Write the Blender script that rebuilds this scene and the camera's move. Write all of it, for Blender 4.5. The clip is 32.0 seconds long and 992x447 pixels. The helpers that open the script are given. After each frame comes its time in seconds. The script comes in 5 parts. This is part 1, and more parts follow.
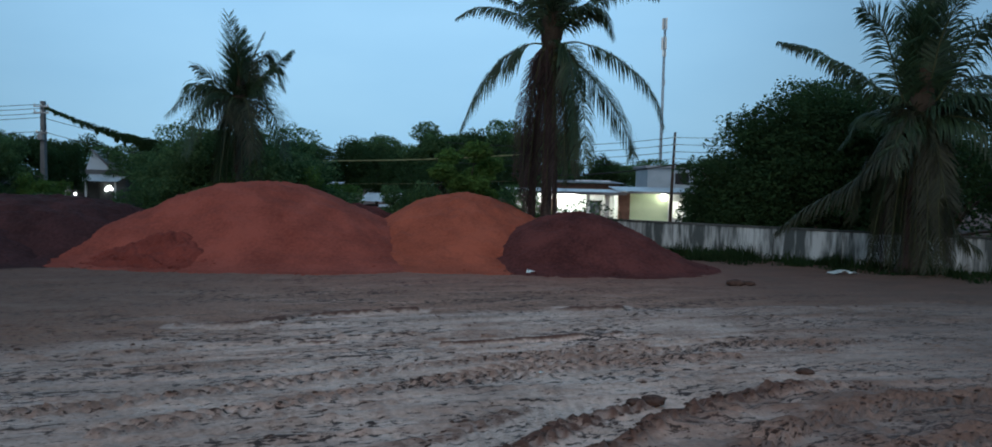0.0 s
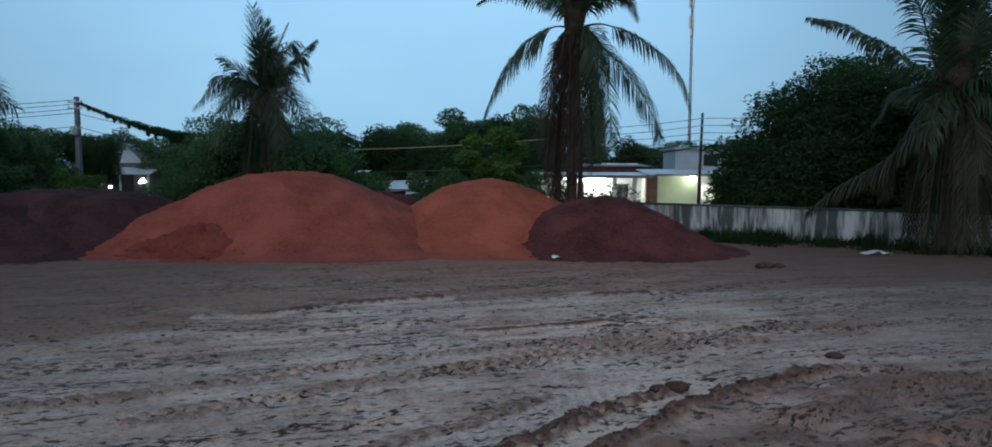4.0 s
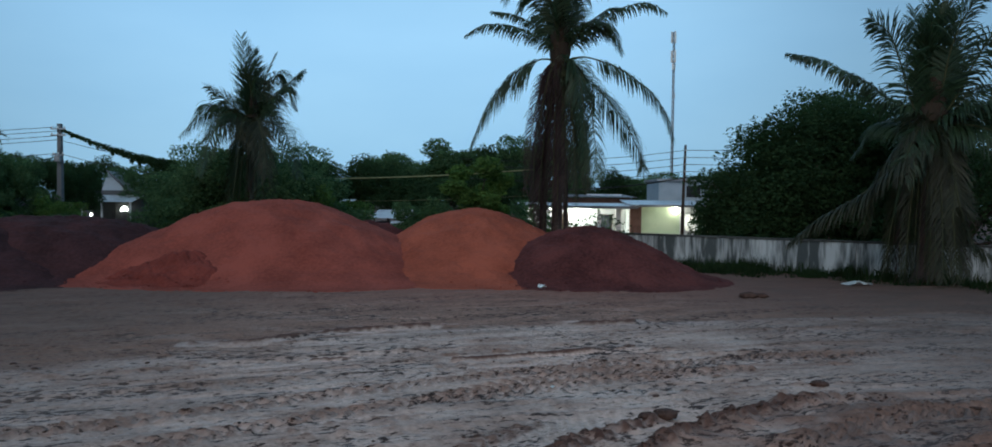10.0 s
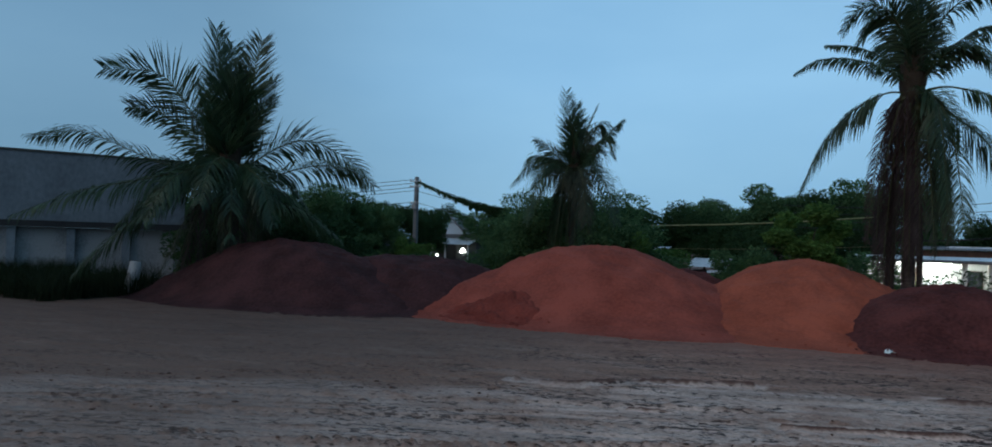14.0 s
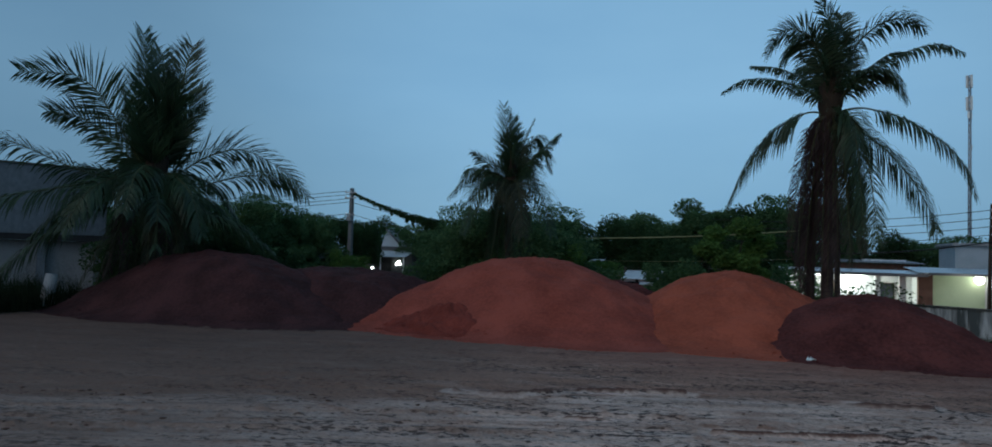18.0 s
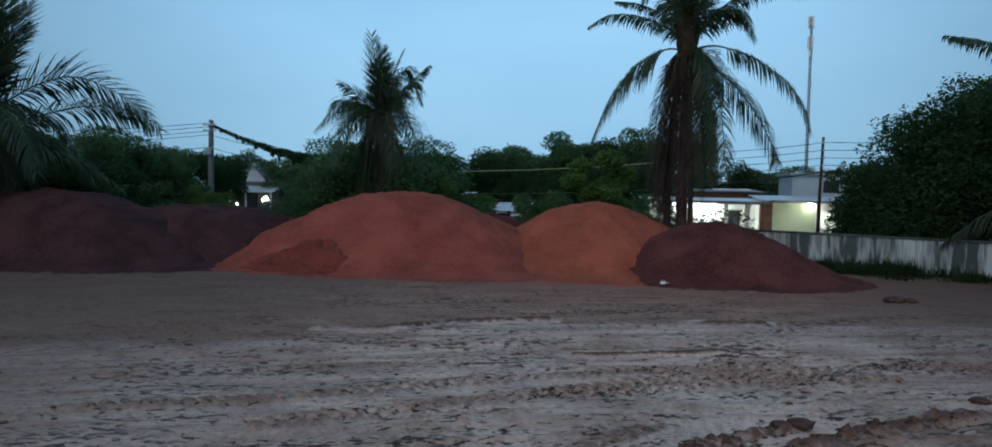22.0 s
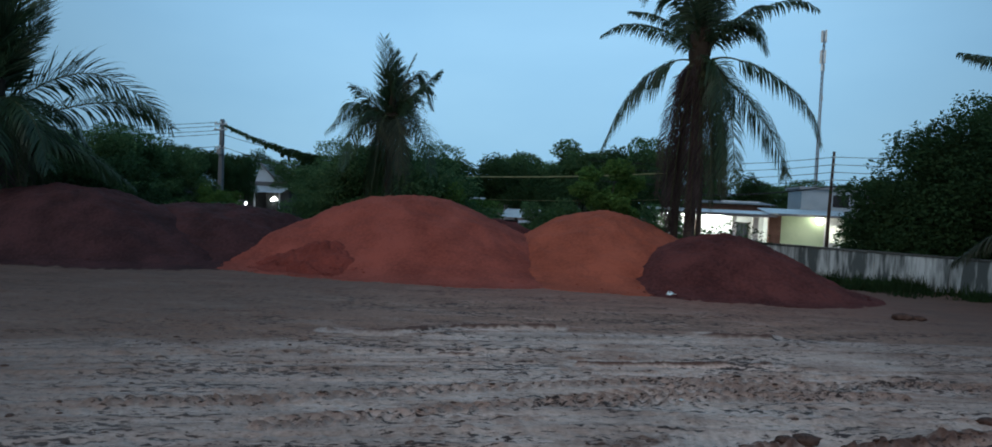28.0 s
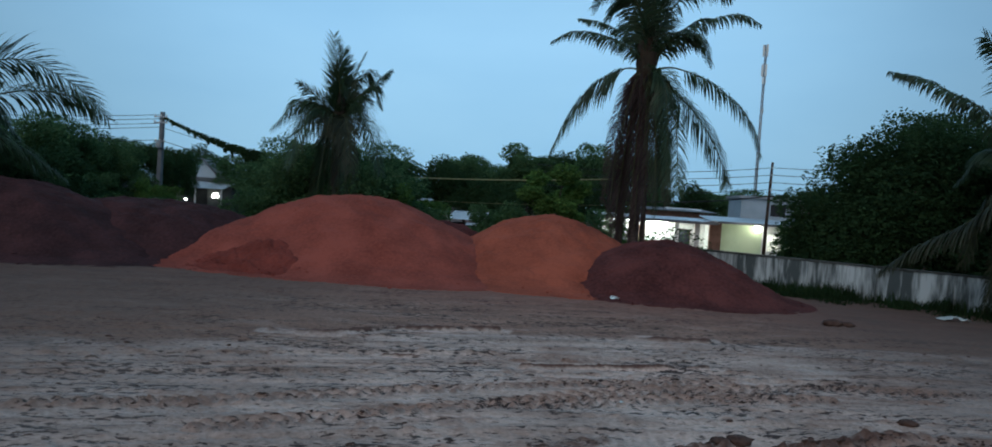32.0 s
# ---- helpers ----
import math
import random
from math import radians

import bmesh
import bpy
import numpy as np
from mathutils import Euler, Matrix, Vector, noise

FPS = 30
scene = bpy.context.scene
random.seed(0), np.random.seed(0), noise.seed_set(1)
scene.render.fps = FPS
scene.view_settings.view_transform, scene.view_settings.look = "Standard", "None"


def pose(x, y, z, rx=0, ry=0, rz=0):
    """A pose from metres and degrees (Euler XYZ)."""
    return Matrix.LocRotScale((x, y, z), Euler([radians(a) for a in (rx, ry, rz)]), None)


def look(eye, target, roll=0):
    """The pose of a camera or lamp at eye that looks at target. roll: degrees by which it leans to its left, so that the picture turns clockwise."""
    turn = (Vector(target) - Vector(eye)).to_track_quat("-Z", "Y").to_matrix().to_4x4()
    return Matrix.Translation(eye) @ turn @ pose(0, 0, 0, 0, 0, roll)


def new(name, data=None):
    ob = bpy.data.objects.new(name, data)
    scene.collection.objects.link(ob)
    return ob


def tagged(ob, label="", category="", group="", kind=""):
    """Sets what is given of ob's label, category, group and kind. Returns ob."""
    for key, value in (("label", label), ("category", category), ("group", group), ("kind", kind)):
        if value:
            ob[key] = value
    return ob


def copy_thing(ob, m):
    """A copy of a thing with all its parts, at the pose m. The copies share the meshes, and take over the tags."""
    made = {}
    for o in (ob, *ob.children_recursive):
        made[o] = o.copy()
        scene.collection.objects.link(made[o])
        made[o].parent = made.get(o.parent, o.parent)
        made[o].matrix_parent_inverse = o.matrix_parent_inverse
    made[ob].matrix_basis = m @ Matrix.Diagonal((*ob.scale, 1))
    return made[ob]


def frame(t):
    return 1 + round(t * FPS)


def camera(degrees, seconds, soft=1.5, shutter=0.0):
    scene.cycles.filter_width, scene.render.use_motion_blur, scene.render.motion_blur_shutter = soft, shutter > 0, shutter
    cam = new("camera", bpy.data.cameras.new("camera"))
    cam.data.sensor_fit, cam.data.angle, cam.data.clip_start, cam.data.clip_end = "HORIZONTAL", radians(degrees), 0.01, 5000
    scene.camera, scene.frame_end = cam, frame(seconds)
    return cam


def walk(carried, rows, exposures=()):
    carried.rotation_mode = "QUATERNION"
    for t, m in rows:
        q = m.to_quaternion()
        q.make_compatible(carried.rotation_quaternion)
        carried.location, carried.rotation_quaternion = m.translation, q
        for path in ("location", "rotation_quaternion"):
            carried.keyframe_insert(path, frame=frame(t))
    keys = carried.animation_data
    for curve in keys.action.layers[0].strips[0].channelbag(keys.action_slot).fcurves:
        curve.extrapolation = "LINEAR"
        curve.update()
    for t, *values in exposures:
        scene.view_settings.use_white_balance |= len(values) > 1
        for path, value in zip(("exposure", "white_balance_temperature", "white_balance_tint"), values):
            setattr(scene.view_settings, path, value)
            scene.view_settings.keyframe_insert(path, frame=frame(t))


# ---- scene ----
cam = camera(70.54, 32.0, soft=1.7, shutter=0.5)
PATH = [
    (0.0, pose(-0.039, 0.030, 3.013, 86.80, -1.31, -0.84)),
    (0.5, pose(-0.054, 0.028, 3.019, 87.54, -1.32, 0.07)),
    (1.0, pose(-0.077, 0.043, 3.009, 88.24, -1.85, 2.65)),
    (1.5, pose(-0.076, 0.043, 3.017, 87.86, -1.37, 2.78)),
    (2.0, pose(-0.076, 0.071, 3.016, 85.43, -0.93, 3.79)),
    (2.5, pose(-0.050, 0.123, 3.075, 85.49, -1.40, 4.33)),
    (3.0, pose(-0.012, 0.102, 3.047, 85.93, -0.63, 4.88)),
    (3.5, pose(0.102, 0.086, 3.054, 85.50, 0.10, 1.30)),
    (5.5, pose(-0.003, 0.085, 2.989, 86.40, -1.20, 2.31)),
    (6.0, pose(0.009, 0.077, 2.990, 86.88, -0.80, 1.11)),
    (6.5, pose(-0.009, 0.064, 2.993, 87.13, -0.48, 1.50)),
    (7.0, pose(-0.004, 0.021, 3.001, 87.41, -0.25, 0.37)),
    (7.5, pose(-0.005, 0.010, 2.997, 87.80, -0.68, 0.43)),
    (8.0, pose(0.001, 0.019, 3.001, 87.88, -0.75, 0.69)),
    (8.5, pose(-0.005, 0.004, 3.007, 88.09, -0.71, 0.66)),
    (9.0, pose(0.000, 0.000, 3.000, 87.65, -0.41, 0.02)),
    (9.5, pose(0.011, -0.017, 3.008, 87.88, -0.29, 0.04)),
    (10.0, pose(-0.005, -0.023, 3.009, 88.04, -0.54, 0.10)),
    (10.5, pose(-0.010, -0.012, 3.004, 87.95, -0.62, 0.25)),
    (11.0, pose(-0.009, 0.027, 2.989, 87.56, -1.07, 0.65)),
    (11.5, pose(-0.059, 0.072, 2.998, 87.55, -2.67, 4.51)),
    (12.0, pose(-0.064, 0.096, 3.005, 86.29, -0.79, 10.94)),
    (12.5, pose(-0.078, 0.087, 3.015, 87.82, 0.35, 15.71)),
    (13.0, pose(-0.132, 0.070, 3.026, 88.49, 0.39, 19.85)),
    (13.5, pose(-0.167, 0.134, 3.009, 89.19, -0.20, 24.89)),
    (14.0, pose(-0.170, 0.108, 3.011, 91.37, -1.72, 25.26)),
    (14.5, pose(-0.183, 0.120, 3.006, 91.27, -2.63, 23.78)),
    (16.5, pose(-0.177, 0.007, 3.024, 91.42, -2.83, 20.63)),
    (17.0, pose(-0.181, 0.018, 3.014, 92.25, -2.48, 20.88)),
    (17.5, pose(-0.175, 0.021, 3.022, 92.56, -2.15, 20.41)),
    (18.0, pose(-0.220, 0.026, 2.966, 92.59, -1.81, 19.99)),
    (18.5, pose(-0.189, 0.108, 3.007, 93.19, 0.27, 23.90)),
    (19.0, pose(-0.127, 0.049, 3.014, 94.68, 2.59, 27.16)),
    (19.5, pose(-0.050, 0.004, 3.048, 93.03, 4.27, 21.83)),
    (20.0, pose(-0.008, 0.073, 3.026, 87.86, 2.86, 15.39)),
    (20.5, pose(-0.073, 0.105, 3.035, 86.65, -0.10, 14.51)),
    (21.0, pose(-0.094, 0.043, 3.055, 86.99, -1.38, 14.24)),
    (21.5, pose(-0.089, 0.040, 3.024, 88.10, -2.03, 12.65)),
    (22.0, pose(-0.064, 0.054, 3.015, 87.35, -1.04, 9.82)),
    (22.5, pose(-0.069, 0.083, 3.011, 86.75, -1.27, 11.53)),
    (23.0, pose(-0.095, 0.077, 3.014, 87.11, -2.30, 11.71)),
    (23.5, pose(-0.097, 0.065, 3.010, 86.93, -2.26, 10.98)),
    (24.0, pose(-0.078, 0.056, 3.020, 87.24, -1.89, 10.88)),
    (24.5, pose(-0.076, 0.069, 3.019, 86.91, -1.82, 10.67)),
    (25.0, pose(-0.090, 0.055, 3.023, 87.28, -2.21, 10.72)),
    (25.5, pose(-0.099, 0.053, 3.017, 87.51, -2.36, 10.84)),
    (27.5, pose(-0.094, 0.044, 3.028, 87.73, -2.46, 10.64)),
    (28.0, pose(-0.090, 0.053, 3.019, 87.82, -2.51, 10.45)),
    (28.5, pose(-0.096, 0.041, 3.018, 87.79, -2.42, 10.28)),
    (29.0, pose(-0.094, 0.040, 3.020, 87.93, -2.51, 10.06)),
    (29.5, pose(-0.075, 0.037, 3.025, 87.91, -2.82, 8.98)),
    (30.0, pose(-0.083, 0.041, 3.024, 88.09, -3.11, 8.48)),
    (30.5, pose(-0.067, 0.034, 3.013, 87.96, -3.36, 7.10)),
    (31.0, pose(-0.053, 0.029, 3.018, 88.22, -3.07, 6.88)),
    (31.5, pose(-0.056, 0.029, 3.014, 88.08, -3.49, 6.56)),
    (32.0, pose(-0.068, 0.018, 3.022, 88.24, -3.84, 6.22)),
]
walk(cam, PATH, [
    (0, -0.07, 6500, 9), (12, -0.06, 6500, 9), (13, 0.02, 6450, 9), (13.5, 0.00, 6400, 9), (14.0, -0.34, 6350, 9), (14.5, -0.42, 6300, 8), (16.5, -0.54, 6250, 8),
    (18.2, -0.65, 6250, 8), (19, -0.75, 6200, 7), (19.6, -0.56, 6250, 8), (20.2, -0.06, 6450, 9), (22, -0.12, 6450, 8), (32, -0.13, 6450, 8)])

# ---- light ----
scene.view_settings.exposure = 0.0
world = bpy.data.worlds.new("dusk_sky")
scene.world = world
world.use_nodes = True
wn, wl = world.node_tree.nodes, world.node_tree.links
wn.clear()
w_out = wn.new("ShaderNodeOutputWorld")
w_bg = wn.new("ShaderNodeBackground")
w_tc = wn.new("ShaderNodeTexCoord")
w_sep = wn.new("ShaderNodeSeparateXYZ")
w_ramp = wn.new("ShaderNodeValToRGB")
w_noise = wn.new("ShaderNodeTexNoise")
w_noise.inputs["Scale"].default_value = 2.2
w_noise.inputs["Detail"].default_value = 5.0
w_map = wn.new("ShaderNodeMapping")
w_map.inputs["Scale"].default_value = (1.0, 1.0, 3.0)
w_mix = wn.new("ShaderNodeMix")
w_mix.data_type, w_mix.blend_type = "RGBA", "MULTIPLY"
w_mix.inputs["Factor"].default_value = 1.0
w_cl = wn.new("ShaderNodeValToRGB")
w_cl.color_ramp.elements[0].position, w_cl.color_ramp.elements[0].color = 0.3, (0.90, 0.93, 0.95, 1)
w_cl.color_ramp.elements[1].position, w_cl.color_ramp.elements[1].color = 0.7, (1.06, 1.04, 1.02, 1)
cr = w_ramp.color_ramp
cr.elements[0].position, cr.elements[0].color = 0.0, (0.295, 0.535, 0.74, 1)
cr.elements[1].position, cr.elements[1].color = 1.0, (0.180, 0.37, 0.61, 1)
e_mid = cr.elements.new(0.22)
e_mid.color = (0.312, 0.585, 0.86, 1)
wl.new(w_tc.outputs["Generated"], w_sep.inputs[0])
wl.new(w_sep.outputs["Z"], w_ramp.inputs["Fac"])
wl.new(w_tc.outputs["Generated"], w_map.inputs["Vector"])
wl.new(w_map.outputs[0], w_noise.inputs["Vector"])
wl.new(w_noise.outputs["Fac"], w_cl.inputs["Fac"])
wl.new(w_ramp.outputs["Color"], w_mix.inputs["A"])
wl.new(w_cl.outputs["Color"], w_mix.inputs["B"])
# sky brighter about the middle of view: lens falloff put into its colour
w_dot = wn.new("ShaderNodeVectorMath")
w_dot.operation = "DOT_PRODUCT"
w_dot.inputs[1].default_value = Vector((-0.13, 0.95, 0.24)).normalized()
w_glow = wn.new("ShaderNodeMapRange")
w_glow.interpolation_type = "SMOOTHSTEP"
w_glow.inputs["From Min"].default_value, w_glow.inputs["From Max"].default_value = 0.78, 1.0
w_glow.inputs["To Min"].default_value, w_glow.inputs["To Max"].default_value = 0.76, 1.18
w_mul = wn.new("ShaderNodeVectorMath")
w_mul.operation = "SCALE"
wl.new(w_tc.outputs["Generated"], w_dot.inputs[0])
wl.new(w_dot.outputs["Value"], w_glow.inputs["Value"])
wl.new(w_mix.outputs["Result"], w_mul.inputs[0])
wl.new(w_glow.outputs[0], w_mul.inputs["Scale"])
wl.new(w_mul.outputs[0], w_bg.inputs["Color"])
wl.new(w_bg.outputs[0], w_out.inputs["Surface"])
w_bg.inputs["Strength"].default_value = 1.0

sun_data = bpy.data.lights.new("dusk_sun", "SUN")
sun_data.energy, sun_data.angle, sun_data.color = 0.78, radians(60), (1.0, 0.82, 0.69)
sun = new("dusk_sun", sun_data)
sun.matrix_basis = look((-18, -40, 34), (0, 20, 0))


def point_lamp(name, x, y, z, watts, colour, size=0.15):
    d = bpy.data.lights.new(name, "POINT")
    d.energy, d.color, d.shadow_soft_size = watts, colour, size
    ob = new(name, d)
    ob.location = (x, y, z)
    return ob


# ---- materials ----
def material(name, dark, light, scale=3.0, rough=0.85, bump=0.3, fine=40.0, metal=0.0, vary=0.25, stretch=(1, 1, 1), bump_dist=0.02, spec=0.3, lo=0.55, hi=0.85):
    """A procedural surface: two colours mixed by a broad and a fine noise, with relief."""
    m = bpy.data.materials.new(name)
    m.use_nodes = True
    n, l = m.node_tree.nodes, m.node_tree.links
    b = n["Principled BSDF"]
    b.inputs["Metallic"].default_value = metal
    b.inputs["Specular IOR Level"].default_value = spec
    tc = n.new("ShaderNodeTexCoord")
    mp = n.new("ShaderNodeMapping")
    mp.inputs["Scale"].default_value = stretch
    l.new(tc.outputs["Object"], mp.inputs[0])
    a = n.new("ShaderNodeTexNoise")
    a.inputs["Scale"].default_value, a.inputs["Detail"].default_value = scale, 6.0
    f = n.new("ShaderNodeTexNoise")
    f.inputs["Scale"].default_value, f.inputs["Detail"].default_value = fine, 4.0
    l.new(mp.outputs[0], a.inputs["Vector"])
    l.new(mp.outputs[0], f.inputs["Vector"])
    mixf = n.new("ShaderNodeMath")
    mixf.operation = "MULTIPLY_ADD"
    l.new(f.outputs["Fac"], mixf.inputs[0])
    mixf.inputs[1].default_value = 0.6
    l.new(a.outputs["Fac"], mixf.inputs[2])
    rp = n.new("ShaderNodeValToRGB")
    rp.color_ramp.elements[0].position, rp.color_ramp.elements[0].color = lo, (*dark, 1)
    rp.color_ramp.elements[1].position, rp.color_ramp.elements[1].color = hi, (*light, 1)
    l.new(mixf.outputs[0], rp.inputs["Fac"])
    oi = n.new("ShaderNodeObjectInfo")
    hv = n.new("ShaderNodeHueSaturation")
    mr = n.new("ShaderNodeMapRange")
    mr.inputs["To Min"].default_value, mr.inputs["To Max"].default_value = 1 - vary, 1 + vary
    l.new(oi.outputs["Random"], mr.inputs["Value"])
    l.new(mr.outputs[0], hv.inputs["Value"])
    l.new(rp.outputs["Color"], hv.inputs["Color"])
    l.new(hv.outputs["Color"], b.inputs["Base Color"])
    rr = n.new("ShaderNodeMapRange")
    rr.inputs["To Min"].default_value, rr.inputs["To Max"].default_value = max(rough - 0.12, 0.05), min(rough + 0.1, 1.0)
    l.new(a.outputs["Fac"], rr.inputs["Value"])
    l.new(rr.outputs[0], b.inputs["Roughness"])
    bp = n.new("ShaderNodeBump")
    bp.inputs["Strength"].default_value, bp.inputs["Distance"].default_value = bump, bump_dist
    l.new(mixf.outputs[0], bp.inputs["Height"])
    l.new(bp.outputs[0], b.inputs["Normal"])
    return m


def leaf_material(name, dark, light, rough=0.8, trans=0.38, spec=0.12):
    """Leaves: each island its own shade, with some light passing through."""
    m = bpy.data.materials.new(name)
    m.use_nodes = True
    n, l = m.node_tree.nodes, m.node_tree.links
    b = n["Principled BSDF"]
    g = n.new("ShaderNodeNewGeometry")
    rp = n.new("ShaderNodeValToRGB")
    rp.color_ramp.elements[0].color, rp.color_ramp.elements[1].color = (*dark, 1), (*light, 1)
    l.new(g.outputs["Random Per Island"], rp.inputs["Fac"])
    tc = n.new("ShaderNodeTexCoord")
    a = n.new("ShaderNodeTexNoise")
    a.inputs["Scale"].default_value = 0.6
    l.new(tc.outputs["Object"], a.inputs["Vector"])
    hv = n.new("ShaderNodeHueSaturation")
    mr = n.new("ShaderNodeMapRange")
    mr.inputs["To Min"].default_value, mr.inputs["To Max"].default_value = 0.25, 1.7
    l.new(a.outputs["Fac"], mr.inputs["Value"])
    l.new(mr.outputs[0], hv.inputs["Value"])
    l.new(rp.outputs["Color"], hv.inputs["Color"])
    l.new(hv.outputs["Color"], b.inputs["Base Color"])
    b.inputs["Roughness"].default_value = rough
    b.inputs["Specular IOR Level"].default_value = spec
    t = n.new("ShaderNodeBsdfTranslucent")
    l.new(hv.outputs["Color"], t.inputs["Color"])
    mx = n.new("ShaderNodeMixShader")
    mx.inputs[0].default_value = trans
    l.new(b.outputs[0], mx.inputs[1])
    l.new(t.outputs[0], mx.inputs[2])
    l.new(mx.outputs[0], n["Material Output"].inputs["Surface"])
    return m


def glow_material(name, colour, strength):
    m = bpy.data.materials.new(name)
    m.use_nodes = True
    b = m.node_tree.nodes["Principled BSDF"]
    b.inputs["Base Color"].default_value = (*colour, 1)
    b.inputs["Emission Color"].default_value = (*colour, 1)
    b.inputs["Emission Strength"].default_value = strength
    return m


M_RED = material("red_laterite", (0.215, 0.051, 0.035), (0.350, 0.087, 0.060), 0.7, 0.95, 0.6, 9.0, vary=0.0, bump_dist=0.06, spec=0.1, lo=0.62, hi=0.98)
M_RED_DARK = material("moist_red_laterite", (0.155, 0.034, 0.024), (0.255, 0.058, 0.042), 0.9, 0.95, 0.6, 9.0, vary=0.0, bump_dist=0.06, spec=0.1, lo=0.62, hi=0.98)
M_ORANGE = material("orange_laterite", (0.262, 0.064, 0.037), (0.415, 0.104, 0.060), 0.7, 0.95, 0.6, 9.0, vary=0.0, bump_dist=0.06, spec=0.1, lo=0.62, hi=0.98)
M_BROWN = material("dark_brown_laterite", (0.068, 0.021, 0.019), (0.148, 0.046, 0.040), 0.8, 0.95, 0.8, 9.0, vary=0.0, bump_dist=0.08, spec=0.1, lo=0.62, hi=0.98)
M_PURPLE = material("dark_purple_gravel", (0.038, 0.017, 0.017), (0.080, 0.033, 0.033), 0.8, 0.95, 0.8, 9.0, vary=0.0, bump_dist=0.08, spec=0.1, lo=0.62, hi=0.98)
M_CLOD = material("mud_clod", (0.040, 0.021, 0.015), (0.100, 0.055, 0.041), 6.0, 0.9, 0.6, 30.0, vary=0.0)
M_TRUNK = material("palm_trunk", (0.036, 0.025, 0.022), (0.090, 0.066, 0.056), 4.0, 0.9, 0.7, 20.0, stretch=(1, 1, 4), bump_dist=0.03)
M_BARK = material("tree_bark", (0.035, 0.028, 0.022), (0.09, 0.07, 0.055), 4.0, 0.9, 0.7, 20.0, stretch=(3, 3, 1))
M_RACHIS = material("palm_rachis", (0.030, 0.038, 0.015), (0.062, 0.068, 0.028), 5.0, 0.6, 0.2, 30.0)
M_HUSK = material("palm_fibre", (0.020, 0.014, 0.010), (0.050, 0.034, 0.022), 8.0, 0.95, 0.8, 50.0, stretch=(1, 1, 0.3))
M_PALM = leaf_material("palm_leaf", (0.024, 0.050, 0.024), (0.060, 0.104, 0.048), 0.42, 0.3, 0.45)
M_PALM_OLD = leaf_material("old_palm_leaf", (0.028, 0.034, 0.020), (0.062, 0.070, 0.036), 0.5, 0.3, 0.35)
M_PALM_DEAD = leaf_material("dead_palm_leaf", (0.050, 0.036, 0.036), (0.105, 0.074, 0.070), trans=0.22)
M_LEAF = leaf_material("tree_leaf", (0.050, 0.106, 0.048), (0.125, 0.220, 0.090))
M_LEAF_DARK = leaf_material("mango_leaf", (0.034, 0.072, 0.030), (0.050, 0.096, 0.037))
M_VINE = leaf_material("vine_leaf", (0.065, 0.135, 0.034), (0.14, 0.25, 0.064))
# darker copy of the weed leaf, shade before the warehouse put into its colour
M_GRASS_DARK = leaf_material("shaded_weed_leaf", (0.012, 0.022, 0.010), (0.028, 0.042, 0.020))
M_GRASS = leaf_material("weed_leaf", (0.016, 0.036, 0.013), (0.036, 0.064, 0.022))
M_WHITEWASH = material("stained_whitewash", (0.075, 0.09, 0.09), (0.54, 0.58, 0.58), 0.9, 0.9, 0.3, 6.0, stretch=(1.0, 1.0, 0.14), vary=0.08, lo=0.70, hi=0.92)
M_CAP = material("mossy_coping", (0.025, 0.030, 0.028), (0.075, 0.080, 0.075), 3.0, 0.95, 0.5, 25.0)
M_CONCRETE = material("weathered_concrete", (0.20, 0.21, 0.22), (0.36, 0.37, 0.38), 0.9, 0.9, 0.35, 18.0, stretch=(1, 1, 0.5))
M_PALEBLUE = material("pale_blue_render", (0.40, 0.49, 0.55), (0.56, 0.64, 0.70), 0.9, 0.9, 0.2, 18.0)
M_GREYWALL = material("grey_rendered_wall", (0.07, 0.088, 0.105), (0.20, 0.235, 0.265), 0.30, 0.9, 0.3, 5.0, stretch=(1, 1, 0.7), lo=0.45, hi=1.0)
M_WHITE = material("white_paint", (0.66, 0.68, 0.66), (0.82, 0.83, 0.80), 1.2, 0.7, 0.15, 30.0)
M_GREEN_WALL = material("pale_green_paint", (0.56, 0.70, 0.44), (0.70, 0.82, 0.56), 1.0, 0.75, 0.15, 30.0)
M_ROOF = material("zinc_roof_sheet", (0.42, 0.47, 0.50), (0.66, 0.70, 0.72), 1.4, 0.45, 0.2, 20.0, metal=0.3)
M_ROOF_OLD = material("old_roof_sheet", (0.10, 0.10, 0.11), (0.22, 0.22, 0.23), 1.4, 0.6, 0.3, 20.0, metal=0.2)
M_DARKWOOD = material("dark_timber", (0.035, 0.024, 0.018), (0.085, 0.055, 0.040), 3.0, 0.8, 0.4, 30.0, stretch=(6, 6, 1))
M_BRICK = material("brown_plaster", (0.10, 0.055, 0.040), (0.18, 0.10, 0.075), 2.0, 0.9, 0.3, 30.0)
M_POLE = material("aged_concrete", (0.065, 0.070, 0.075), (0.145, 0.150, 0.155), 1.2, 0.9, 0.3, 20.0)
M_STEEL = material("galvanised_steel", (0.22, 0.24, 0.26), (0.38, 0.40, 0.42), 3.0, 0.5, 0.1, 30.0, metal=0.6)
M_CABLE = material("black_cable", (0.012, 0.012, 0.013), (0.03, 0.03, 0.03), 5.0, 0.6, 0.1, 30.0)
M_CABLE_PALE = material("weathered_cable", (0.13, 0.14, 0.06), (0.22, 0.22, 0.11), 5.0, 0.7, 0.1, 30.0)
M_DARK = material("dark_opening", (0.012, 0.012, 0.014), (0.03, 0.03, 0.032), 2.0, 0.7, 0.1, 30.0)
M_PLASTIC = material("pale_plastic_sheet", (0.50, 0.56, 0.54), (0.75, 0.80, 0.77), 3.0, 0.4, 0.3, 20.0)
